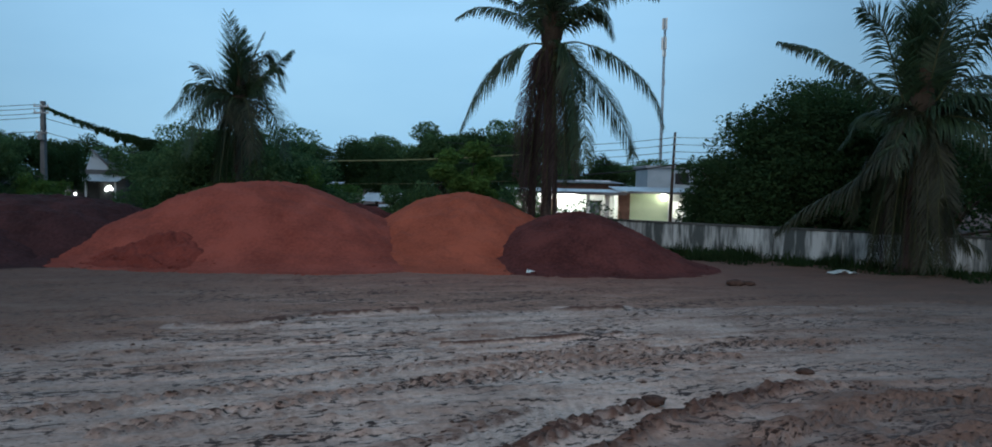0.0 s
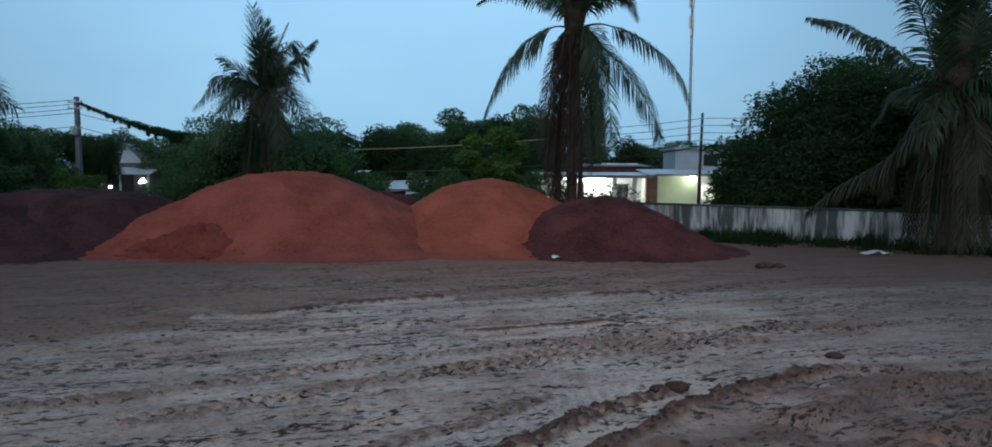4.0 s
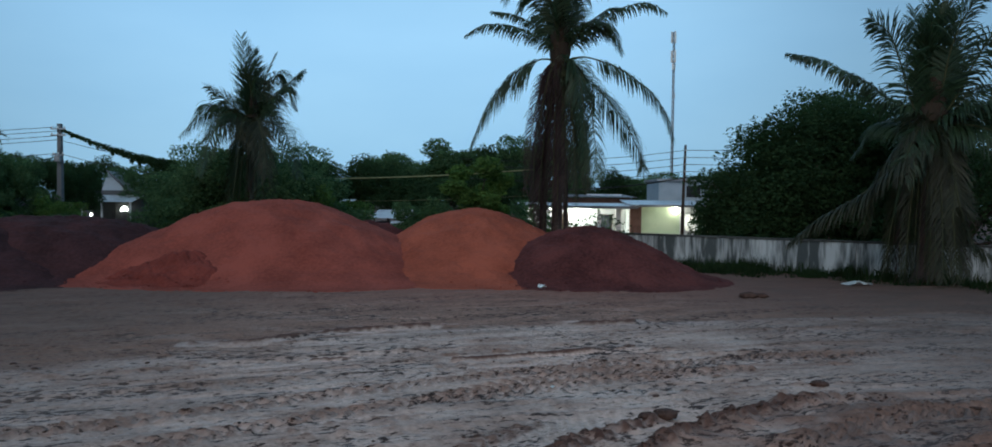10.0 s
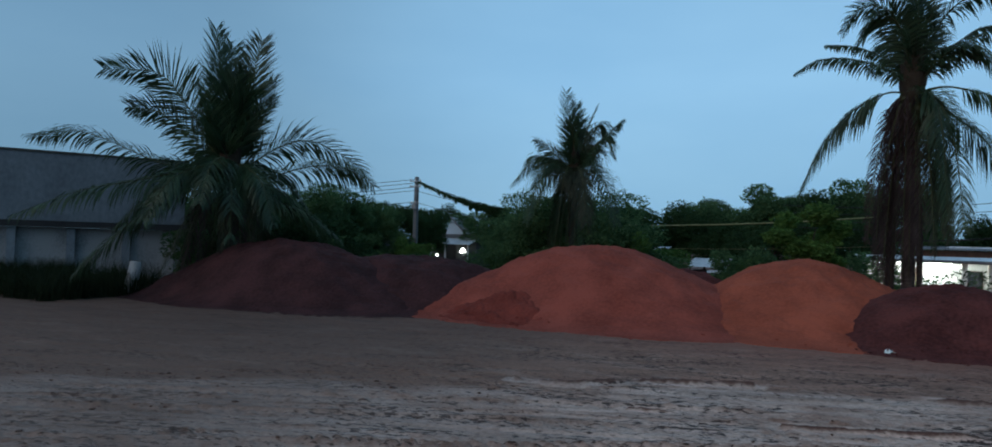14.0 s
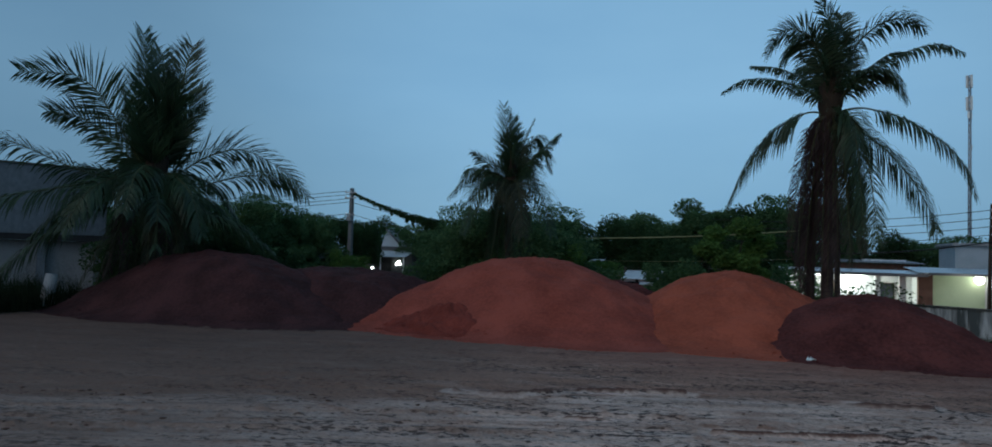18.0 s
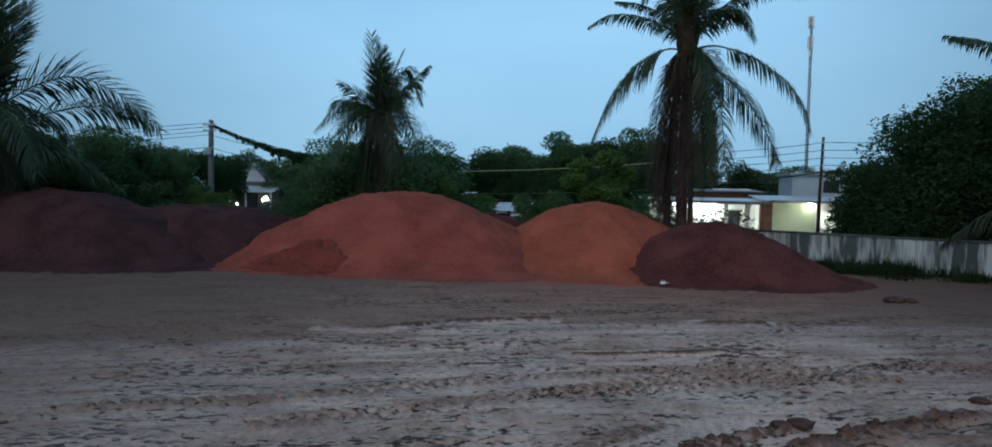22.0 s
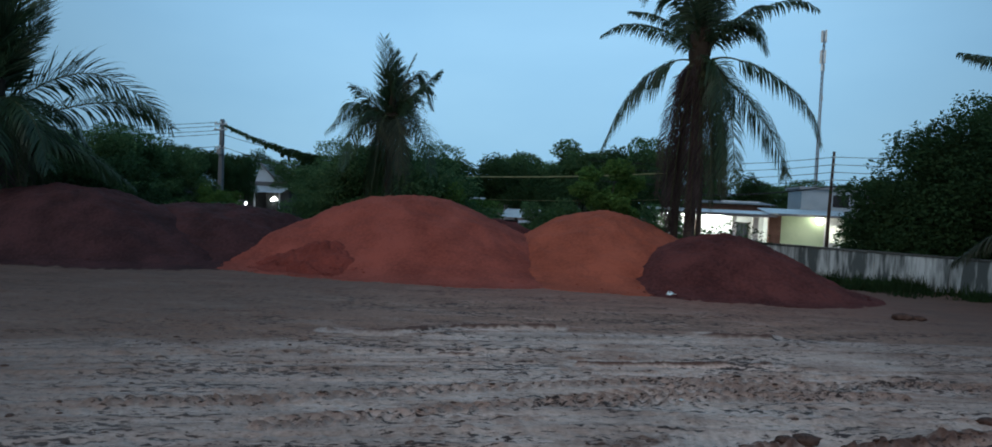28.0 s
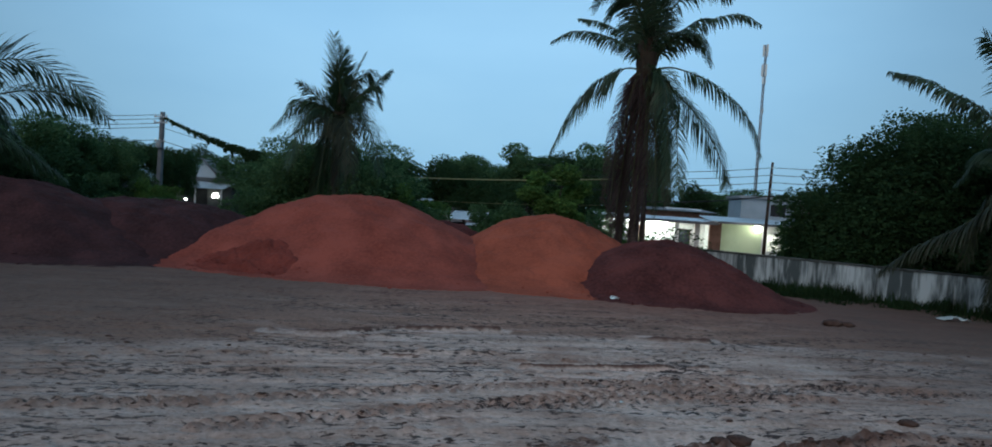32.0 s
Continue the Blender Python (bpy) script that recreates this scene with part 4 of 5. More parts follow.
left = [
    (((-0.9, -0.2, 0.9), (-1.9, -0.4, 2.6), (-3.2, -0.6, 4.05), (-5.44, -0.8, 3.97)), 1.15, 0.12, P, 1.0, 0.5, 170),
    (((-0.9, 0.2, 0.5), (-2.93, 0.5, 2.3), (-4.53, 0.8, 2.62)), 1.05, 0.2, P, 0.9, 0.5, 140),
    (((-1.2, -0.1, -0.2), (-3.0, -0.3, -0.05), (-6.1, -0.4, 1.1), (-8.1, -0.4, 0.8)), 1.0, 0.5, P, 0.6),
    (((0.89, 0.1, 0.14), (2.34, 0.3, 1.18), (3.88, 0.4, 1.6), (5.91, 0.5, 0.75), (7.19, 0.5, -0.51)), 1.15, 0.35, P, -0.8, 0.7, 170),
    (((1.09, -0.4, -0.65), (3.77, -0.8, 0.19), (5.57, -1.0, 0.14), (6.34, -1.2, -0.56)), 1.0, 0.6, P),
    (((-0.35, -0.2, 0.9), (-0.5, -0.3, 3.5), (-0.83, -0.4, 6.5)), 1.3, 0.08, P, 0.0, 0.75, 230),
    (((-0.2, 0.3, 0.9), (-0.2, 0.6, 3.2), (0.0, 0.8, 6.0)), 1.3, 0.08, P, 0.4, 0.75, 220),
    (((0.0, -0.1, 0.9), (0.6, -0.2, 3.2), (1.3, -0.3, 6.3)), 1.25, 0.08, P, -0.2, 0.75, 230),
    (((0.3, 0.3, 0.9), (1.1, 0.6, 2.9), (1.9, 0.8, 4.6)), 1.2, 0.10, P, 0.3, 0.75, 190),
    (((0.4, 0.0, 0.7), (1.3, 0.0, 2.3), (2.0, 0.0, 3.5)), 1.0, 0.15, P, -0.4, 0.7, 160),
    (((-0.6, 0.2, 0.8), (-1.2, 0.4, 2.6), (-1.6, 0.5, 3.9)), 1.0, 0.15, P, 0.3, 0.7, 160),
    (((-1.0, -0.6, -0.1), (-3.5, -1.4, -0.9), (-6.0, -1.8, -1.6), (-8.3, -2.0, -2.7)), 1.0, 0.8, P),
    (((-0.8, -0.9, -0.4), (-2.8, -2.0, -1.9), (-4.6, -2.6, -3.6), (-5.8, -2.8, -5.0)), 1.0, 0.7, P),
    (((0.9, -0.8, -0.3), (2.0, -1.8, -1.6), (3.4, -2.2, -2.2), (5.0, -2.4, -3.4)), 1.0, 0.7, P),
    (((0.6, -1.0, 0.0), (1.4, -2.4, -0.9), (1.9, -3.0, -2.8)), 1.0, 0.7, P),
    (((-0.3, -1.2, 0.3), (-0.8, -2.6, -0.2), (-1.2, -3.6, -2.0)), 1.0, 0.7, P),
    (((-0.2, 1.0, 0.5), (-0.8, 2.8, 0.6), (-1.2, 4.0, -0.6)), 1.0, 0.6, P),
    (((0.9, 1.0, 0.2), (2.6, 2.4, 0.0), (4.0, 3.2, -1.6)), 1.0, 0.7, P),
    (((-1.0, 0.8, 0.0), (-3.0, 1.8, -0.8), (-4.4, 2.2, -2.8)), 1.0, 0.7, P),
    (((-0.9, -0.9, -0.1), (-2.4, -2.2, -0.9), (-3.4, -3.0, -2.8)), 1.0, 0.7, P),
    (((-1.0, -0.2, -0.4), (-3.0, -0.6, -1.3), (-4.6, -0.8, -3.0)), 1.0, 0.8, P),
    (((1.0, 0.0, -0.5), (2.8, -0.2, -1.4), (4.2, -0.4, -3.0)), 1.0, 0.8, P),
    (((0.0, -1.1, -0.3), (0.1, -2.6, -1.4), (0.1, -3.2, -3.4)), 1.0, 0.8, P),
]
left += upright(random.Random(9), 4, 1.2, 5.0, 1.15, P, 0.3)
palm("young coconut palm with long spreading fronds behind a dark heap", -26.5, 25.3,
     (((0.1, 0, -0.1), (0.0, 0, 3.0), (0.0, 0, 6.3), 0.34),), (0, 0, 6.2), left, 3, 47,
     [(math.cos(a) * 0.8, math.sin(a) * 0.8, ln, lean, mt) for a, ln, lean, mt in ((3.4, 5.0, 1.5, DD), (3.9, 5.4, 1.1, DD), (4.5, 5.2, 0.6, Q), (5.2, 5.0, 0.8, DD), (5.8, 5.2, 1.6, Q), (0.4, 5.0, 1.8, DD), (2.8, 5.2, 1.6, DD), (1.6, 5.0, 0.5, DD), (3.6, 5.6, 2.2, Q), (4.2, 5.6, 0.9, Q), (4.8, 5.5, 0.8, Q), (5.5, 5.4, 1.3, Q), (6.0, 5.2, 2.2, Q), (0.1, 5.0, 2.6, Q), (3.1, 5.2, 2.6, Q), (4.6, 5.6, 1.6, Q))], leaf=1.22, wide=0.075, heart=(0.5, 1.3, 0.6))

right = [
    (((-0.44, -0.1, 0.4), (-1.46, -0.3, 1.0), (-2.19, -0.4, 1.65), (-2.92, -0.4, 2.1), (-3.9, -0.4, 2.7), (-5.0, -0.5, 3.0)), 0.75, 1.1, P, 0.3, 0.62, 160),
    (((-0.58, -0.2, 0.6), (-1.09, -0.3, 2.41), (-1.46, -0.3, 3.44), (-2.12, -0.3, 4.13)), 1.05, 0.35, P, 0.8, 0.6, 130),
    (((-0.15, 0.3, 0.86), (-0.36, 0.5, 2.84), (-0.66, 0.6, 4.47)), 1.0, 0.25, P, 0.3, 0.7, 140),
    (((0.15, 0.1, 1.03), (0.22, 0.2, 2.41), (0.15, 0.3, 4.47)), 1.0, 0.25, P, 0.0, 0.7, 140),
    (((0.29, -0.2, 1.2), (0.55, -0.4, 2.75), (1.02, -0.5, 3.96), (1.61, -0.6, 4.64)), 1.10, 0.3, P, -0.3, 0.6, 140),
    (((0.66, -0.2, 0.77), (1.39, -0.4, 2.41), (1.9, -0.5, 3.1), (2.92, -0.6, 3.35), (3.8, -0.6, 2.58)), 1.15, 0.9, P, -0.4, 0.62, 150),
    (((0.58, -0.3, 0.17), (1.46, -0.6, 0.52), (2.48, -0.8, 0.43), (3.5, -0.9, -0.77)), 1.2, 0.9, P, -0.3, 0.62, 150),
    (((0.51, 0.4, 0.52), (1.61, 0.8, 1.38), (2.77, 1.0, 1.29), (3.65, 1.1, 0.17)), 1.1, 0.9, P, 0.4, 0.62, 150),
    (((0.22, -0.7, -0.52), (-0.44, -1.0, -1.03), (-1.09, -1.3, -1.55), (-2.19, -1.6, -2.67), (-3.5, -1.8, -3.53), (-4.53, -1.9, -4.47)), 1.15, 1.0, Q, 0.3, 0.62, 190),
    (((-0.29, -0.5, -0.17), (-1.02, -0.9, -0.77), (-1.75, -1.1, -2.24), (-2.19, -1.2, -4.13)), 1.0, 0.9, Q, 0.5, 0.62, 150),
    (((0.36, -0.6, -0.69), (0.73, -0.8, -2.06), (0.95, -0.9, -3.18), (1.31, -1.0, -4.3), (1.97, -1.0, -4.9)), 1.0, 0.8, Q, -0.5, 0.62, 150),
    (((-0.36, -0.8, -0.17), (-0.8, -1.6, -1.38), (-1.09, -2.0, -3.27)), 0.9, 0.8, P),
    (((0.36, -0.4, -0.34), (0.73, -0.8, -1.89), (0.73, -1.0, -3.78)), 0.9, 0.7, Q),
    (((-0.73, 0.4, 0.0), (-1.75, 0.8, 0.17), (-2.63, 1.0, -1.03)), 0.9, 0.8, P),
    (((0.73, 0.6, 0.26), (1.9, 1.2, 0.52), (3.07, 1.6, -0.86)), 1.0, 0.8, P),
    (((0.73, -0.4, -0.09), (1.9, -0.8, -0.52), (2.77, -1.0, -2.24)), 1.0, 0.8, P),
    (((-0.15, 1.0, 0.52), (-0.44, 2.6, 1.2), (-0.66, 3.6, 0.34)), 1.0, 0.6, P),
]
right += upright(random.Random(13), 5, 1.1, 4.8, 1.0, P)
palm("coconut palm with a skirt of dead fronds before the whitewashed wall", 16.24, 26.4,
     (((0.0, 0, -0.1), (0.05, 0, 2.6), (-0.05, 0, 5.6), 0.42),), (0, 0, 6.0), right, 4, -30,
     [(math.cos(a) * 0.75, math.sin(a) * 0.75, ln, lean, mt) for a, ln, lean, mt in (
         (3.4, 5.6, 0.7, Q), (3.7, 5.8, 0.5, DD), (4.0, 5.7, 0.4, Q), (4.3, 5.8, 0.6, Q), (4.6, 5.8, 0.3, DD), (4.9, 5.7, 0.5, Q), (5.2, 5.8, 0.4, Q), (5.5, 5.6, 0.7, Q), (5.9, 5.6, 0.8, Q),
         (6.2, 5.5, 0.6, DD), (0.5, 5.4, 0.6, Q), (2.6, 5.4, 0.7, Q), (3.1, 5.6, 0.9, Q), (1.6, 5.4, 0.5, Q), (4.15, 5.8, 0.9, Q), (4.45, 5.8, 0.8, Q), (5.05, 5.8, 0.9, Q), (5.35, 5.8, 1.0, Q), (3.55, 5.8, 1.1, Q), (4.75, 5.8, 0.6, Q))], wide=0.065, bare=0.12, heart=(0.5, 1.3, 0.6))

small = [
    (((0.0, 0, 0.8), (-0.2, 0, 2.1), (-0.5, 0, 4.1)), 0.85, 0.10, P, 0.0, 0.8, 150),
    (((0.1, 0.2, 0.8), (0.1, 0.2, 2.2), (0.0, 0.2, 3.5)), 0.8, 0.12, P, 0.4, 0.8, 130),
    (((0.3, 0, 0.7), (0.66, 0, 2.27), (1.09, 0, 3.39)), 0.45, 0.3, P, 0.3, 0.9),
    (((0.4, 0.1, 0.8), (1.0, 0.2, 2.2), (1.4, 0.3, 2.44), (1.5, 0.3, 1.8)), 0.5, 0.8, P),
    (((0.5, 0, 0.7), (1.54, 0, 1.8), (2.38, 0, 2.64)), 0.55, 0.6, P, -0.3),
    (((0.6, -0.2, 0.8), (1.5, -0.3, 1.7), (2.02, -0.3, 0.86)), 0.7, 0.8, P),
    (((-0.3, -0.1, 0.3), (-1.08, -0.2, 0.95), (-1.95, -0.2, 1.6)), 0.75, 0.35, P, 0.5),
    (((-0.4, 0.1, 0.3), (-1.39, 0.2, 0.75), (-2.12, 0.3, 0.63), (-3.2, 0.3, -0.58)), 0.8, 0.9, P, 0.3),
    (((-0.3, -0.3, 0.3), (-1.2, -0.6, 0.4), (-2.0, -0.8, -0.8)), 0.8, 0.8, P),
    (((0.5, -0.3, 0.5), (1.0, -0.6, 0.8), (1.4, -0.8, -0.5)), 0.7, 0.8, P),
    (((0.2, -0.6, 0.2), (0.5, -1.4, -0.4), (0.8, -1.9, -2.6)), 0.9, 0.6, Q),
    (((-0.2, -0.6, 0.2), (-0.4, -1.4, -0.5), (-0.6, -1.9, -3.0)), 0.9, 0.6, Q),
    (((-0.6, -0.5, 0.1), (-1.6, -1.2, -0.6), (-2.2, -1.5, -2.6)), 0.8, 0.6, P),
    (((0.6, -0.4, 0.1), (1.6, -1.0, -0.6), (2.2, -1.3, -2.6)), 0.8, 0.6, P),
]
small += upright(random.Random(21), 4, 0.8, 3.0, 0.6, P, -0.1)
palm("small coconut palm overgrown by creepers", -11.92, 34.1,
     (((0.1, 0, -0.1), (0.0, 0, 3.4), (0.0, 0, 6.4), 0.25),), (0, 0, 6.6), small, 6, 15,
     [(math.cos(a) * 0.6, math.sin(a) * 0.6, ln, 0.9, mt) for a, ln, mt in ((3.4, 4.0, Q), (4.2, 4.4, P), (4.9, 4.2, Q), (5.7, 4.2, P), (0.6, 3.8, Q), (2.4, 4.0, P), (3.8, 4.6, P), (4.5, 4.8, P), (5.3, 4.6, P))], leaf=1.22)


# ---- leafy trees ----
def leaf_cloud(clumps, count, size, seed, flat=0.5):
    """Leaves as small folded blades, gathered on the shells of clumps (x, y, z, rx, ry, rz)."""
    rs = np.random.RandomState(seed)
    cl = np.array(clumps)
    wgt = cl[:, 3] * cl[:, 4] + cl[:, 5] ** 2
    pick = rs.choice(len(cl), count, p=wgt / wgt.sum())
    d = rs.normal(size=(count, 3))
    d /= np.linalg.norm(d, axis=1, keepdims=True)
    rad = np.where(rs.rand(count) < 0.3, 0.25 + 0.5 * rs.rand(count), 0.72 + 0.26 * rs.rand(count) ** 0.7)
    bumps = 1 + 0.17 * np.sin(d[:, 0] * 5 + pick) * np.cos(d[:, 1] * 5 + 2 * pick) + 0.12 * np.sin(d[:, 2] * 7 + pick)
    p = cl[pick, :3] + d * (rad * bumps)[:, None] * cl[pick, 3:6]
    a = rs.normal(size=(count, 3))
    a[:, 2] *= flat
    a /= np.linalg.norm(a, axis=1, keepdims=True)
    b = np.cross(a, rs.normal(size=(count, 3)))
    b /= np.linalg.norm(b, axis=1, keepdims=True)
    s = size * (0.6 + 0.8 * rs.rand(count))[:, None]
    nrm = np.cross(a, b)
    v = np.stack([p - a * s * 0.5, p + b * s * 0.24 + nrm * s * 0.06, p + a * s * 0.5 - nrm * s * 0.10, p - b * s * 0.24 + nrm * s * 0.06], 1).reshape(-1, 3)
    f = np.arange(count * 4).reshape(-1, 4)
    return v, f


def quad_mesh(name, v, f):
    me = bpy.data.meshes.new(name)
    me.vertices.add(len(v))
    me.vertices.foreach_set("co", np.asarray(v, np.float32).ravel())
    me.loops.add(f.size)
    me.loops.foreach_set("vertex_index", f.ravel().astype(np.int32))
    me.polygons.add(len(f))
    me.polygons.foreach_set("loop_start", np.arange(len(f), dtype=np.int32) * 4)
    me.update(calc_edges=True)
    return me


def tree(label, x, y, height, radius, seed, mat, leaves=26000, size=0.20, clumps=16, low=0.30, trunk_r=0.16, category="tree"):
    """A tapered trunk with limbs and a crown of many small leaves with gaps."""
    rng = random.Random(seed)
    top = thing("tree" if category == "tree" else "bush", label, category, x, y, 0, rng.uniform(0, 360), "trees round the yard" if category == "tree" else "bushes round the yard")
    fork = height * max(low, 0.12)
    tube("trunk", spline(((0, 0, -0.1), (0.1 * rng.uniform(-1, 1), 0.1, fork * 0.6), (0, 0, fork * 1.3)), 8), [trunk_r * (1.3 - 0.07 * i) for i in range(9)], M_BARK, top, "", 8)
    cs = []
    for k in range(clumps):
        a = 2 * math.pi * (k + rng.random()) / clumps * 2.618
        e = rng.random()
        rr = radius * math.sqrt(rng.uniform(0.05, 0.75))
        z = height * (low + (1 - low) * (0.12 + 0.72 * e)) * (1 - 0.22 * (rr / radius) ** 2)
        s = radius * rng.uniform(0.26, 0.46)
        cs.append((rr * math.cos(a), rr * math.sin(a), z, s, s, s * rng.uniform(0.55, 0.85)))
    for k in range(0, clumps, 2):
        c = cs[k]
        tube("limb", spline(((0, 0, fork), (c[0] * 0.4, c[1] * 0.4, fork + (c[2] - fork) * 0.6), c[:3]), 6), [trunk_r * (0.55 - 0.07 * i) for i in range(7)], M_BARK, top, "", 5)
    v, f = leaf_cloud(cs, leaves, size, seed)
    finish("crown", quad_mesh("crown", v, f), mat, top)
    return top


T1 = tree("dense green broadleaf tree behind the yard", -21.0, 60.0, 6.6, 4.2, 101, M_LEAF)
T2 = tree("spreading green broadleaf tree behind the yard", -13.5, 58.0, 7.2, 4.4, 102, M_LEAF_DARK, clumps=20)
tree("tall open-crowned tree behind the yard", -4.2, 60.0, 8.4, 3.0, 103, M_LEAF, leaves=20000, low=0.45)
B1 = tree("thick green bush behind the soil heaps", -16.0, 42.0, 3.6, 2.8, 111, M_LEAF, leaves=18000, size=0.16, low=0.05, trunk_r=0.07, category="bush")
B2 = tree("creeper-covered bush behind the soil heaps", -2.0, 41.0, 3.2, 2.6, 112, M_VINE, leaves=18000, size=0.15, low=0.05, trunk_r=0.07, category="bush")


def at(x, y, rz=0, s=1.0, sz=None):
    return pose(x, y, 0, 0, 0, rz) @ Matrix.Diagonal((s, s, sz or s, 1))


for src, x, y, rz, s, sz in (
        (T1, -31, 66, 40, 1.1, 0.95), (T2, -41.5, 69, 90, 1.0, 1.0), (T1, -46, 64, 150, 1.1, 1.0), (T2, -54, 60, 220, 1.1, 1.0), (T1, -61, 56, 10, 1.1, 0.95),
        (T1, -9, 64, 210, 1.0, 1.08), (T2, -1.5, 63, 130, 1.0, 1.15), (T1, 3.5, 60, 300, 1.0, 1.25), (T2, 8.8, 66, 20, 0.9, 0.86), (T1, 14, 68, 70, 1.0, 0.85), (T2, 21, 66, 120, 1.1, 0.9),
        (T1, -17.5, 50, 80, 0.75, 0.92), (T2, -9.0, 57.5, 300, 0.8, 0.85), (T2, 0.5, 51, 30, 0.8, 0.80), (T1, 29, 60, 200, 1.2, 1.0), (T2, 37, 56, 250, 1.2, 1.1), (T1, 45, 50, 15, 1.2, 1.1),
        (T2, -4.0, 55, 160, 0.7, 0.72), (T1, -21.5, 52, 260, 0.7, 0.75), (T1, -38.5, 47, 60, 0.95, 1.08), (T1, -36.2, 51, 200, 0.62, 0.92), (T2, -40.5, 53, 100, 0.8, 0.95), (T2, -46, 47, 10, 1.0, 1.0), (T1, -44, 40, 10, 0.9, 0.85), (T2, -32.6, 54.5, 60, 0.40, 0.80)):
    copy_thing(src, at(x, y, rz, s, sz * 1.06))
for src, x, y, rz, s, sz in (
        (B2, -17.6, 41, 40, 1.1, 0.7), (B1, -11, 40, 80, 1.2, 1.25), (B2, -10.4, 43, 120, 1.1, 1.1), (B1, -14, 37, 10, 1.0, 1.3), (B2, -10.2, 36.5, 200, 0.9, 1.2), (B1, 0.8, 40, 160, 0.9, 0.9),
        (B1, -29.5, 44, 50, 1.1, 0.5), (B2, -32.5, 48, 20, 1.3, 0.6), (B1, -35.5, 45, 70, 1.3, 0.9), (B2, -41, 42, 0, 1.3, 0.9), (B2, 3.2, 38, 260, 0.6, 0.55), (B1, -4.2, 38.5, 300, 0.7, 0.85),
        (B2, -33, 36, 100, 0.9, 0.7), (B2, -39.0, 50.0, 60, 1.2, 1.0), (B1, -34.6, 50.4, 10, 0.9, 0.95), (B2, -31.6, 50.2, 80, 0.75, 1.0), (B1, -15.6, 36, 30, 1.0, 0.95)):
    copy_thing(src, at(x, y, rz, s, sz))

tree("large dark mango tree leaning over the wall", 17.1, 34.6, 9.0, 5.0, 131, M_LEAF_DARK, leaves=130000, size=0.18, clumps=90, low=0.08, trunk_r=0.28)
tree("low dark mango tree beside the lit house", 12.9, 35.2, 5.6, 3.1, 134, M_LEAF_DARK, leaves=52000, size=0.17, clumps=46, low=0.05, trunk_r=0.18)
tree("dark broadleaf tree behind the wall", 21.6, 32.5, 7.4, 3.8, 132, M_LEAF_DARK, leaves=13000, size=0.20, clumps=30, low=0.06, trunk_r=0.2)
tree("dark broadleaf tree behind the wall end", 28.0, 29.0, 6.8, 4.2, 133, M_LEAF_DARK, leaves=9000, size=0.3, clumps=26, low=0.06, trunk_r=0.2)


# ---- boundary wall ----
def wall_run(name, label, ax, ay, bx, by, height, bay, bay_mat, thick=0.20):
    """A rendered block wall of bays between posts, under a coping."""
    ln = math.hypot(bx - ax, by - ay)
    n = max(1, round(ln / bay))
    top = thing(name, label, "wall", ax, ay, 0, math.degrees(math.atan2(by - ay, bx - ax)), "", "structure")
    step = ln / n
    for i in range(n):
        boxed("bay", (i * step + 0.13, (i + 1) * step - 0.13, -thick / 2, thick / 2, -0.2, height), bay_mat, top, "", 0.01)
        boxed("coping", (i * step - 0.02, (i + 1) * step - 0.02 - 0.004, -thick / 2 - 0.05, thick / 2 + 0.05, height + 0.004, height + 0.09), M_CAP, top, "", 0.015)
    for i in range(n + 1):
        boxed("post", (i * step - 0.126, i * step + 0.126, -thick / 2 - 0.05, thick / 2 + 0.05, -0.2, height), bay_mat, top, "", 0.012)
    return top


wall_run("wall_right", "low whitewashed wall streaked with dark stains", 3.4, 36.05, 26.0, 21.75, 1.36, 2.6, M_WHITEWASH)
wall_run("wall_back", "low grey wall behind the soil heaps", -34.0, 38.5, 3.2, 36.1, 1.2, 3.2, M_CONCRETE)

# ---- lit house ----
house = thing("house", "low lit house with pale green wall and porch", "house", 0, 46.0, 0)
boxed("wall", (2.0, 8.9, 2.5, 2.7, -0.1, 2.75), M_WHITE, house, "white porch back wall")
boxed("wall", (1.8, 2.0, 0.0, 2.7, -0.1, 2.75), M_WHITE, house)
boxed("wall", (8.9, 9.1, 0.4, 2.7, -0.1, 2.75), M_WHITE, house)
boxed("wall", (9.47, 12.05, 0.25, 0.43, -0.1, 2.72), M_GREEN_WALL, house, "pale green lit wall")
boxed("wall", (12.05, 12.3, 0.25, 0.43, -0.1, 2.72), M_WHITE, house)
boxed("wall", (12.3, 13.2, 0.25, 0.43, -0.1, 1.0), M_WHITE, house)
boxed("wall", (12.3, 13.2, 0.25, 0.43, 2.15, 2.72), M_WHITE, house)
boxed("wall", (13.2, 17.0, 0.25, 0.43, -0.1, 2.72), M_GREEN_WALL, house)
boxed("wall", (9.1, 17.0, 3.0, 3.2, -0.1, 2.9), M_WHITE, house)
boxed("floor", (1.8, 17.0, -0.2, 3.2, -0.15, 0.05), M_CONCRETE, house)
for cx, w in ((3.35, 0.16), (6.68, 0.28), (7.95, 0.34)):
    boxed("column", (cx - w / 2, cx + w / 2, -0.05, 0.25, 0.0, 2.6), M_WHITE, house, "square white porch column")
boxed("column", (8.75, 9.45, -0.1, 0.4, 0.0, 2.68), M_BRICK, house, "brown rendered pier")
boxed("beam", (1.8, 8.74, -0.02, 0.20, 2.46, 2.60), M_WHITE, house)
win = boxed("window", (12.3, 13.2, 0.27, 0.30, 1.0, 2.15), M_PANE, house)
win.visible_shadow = False
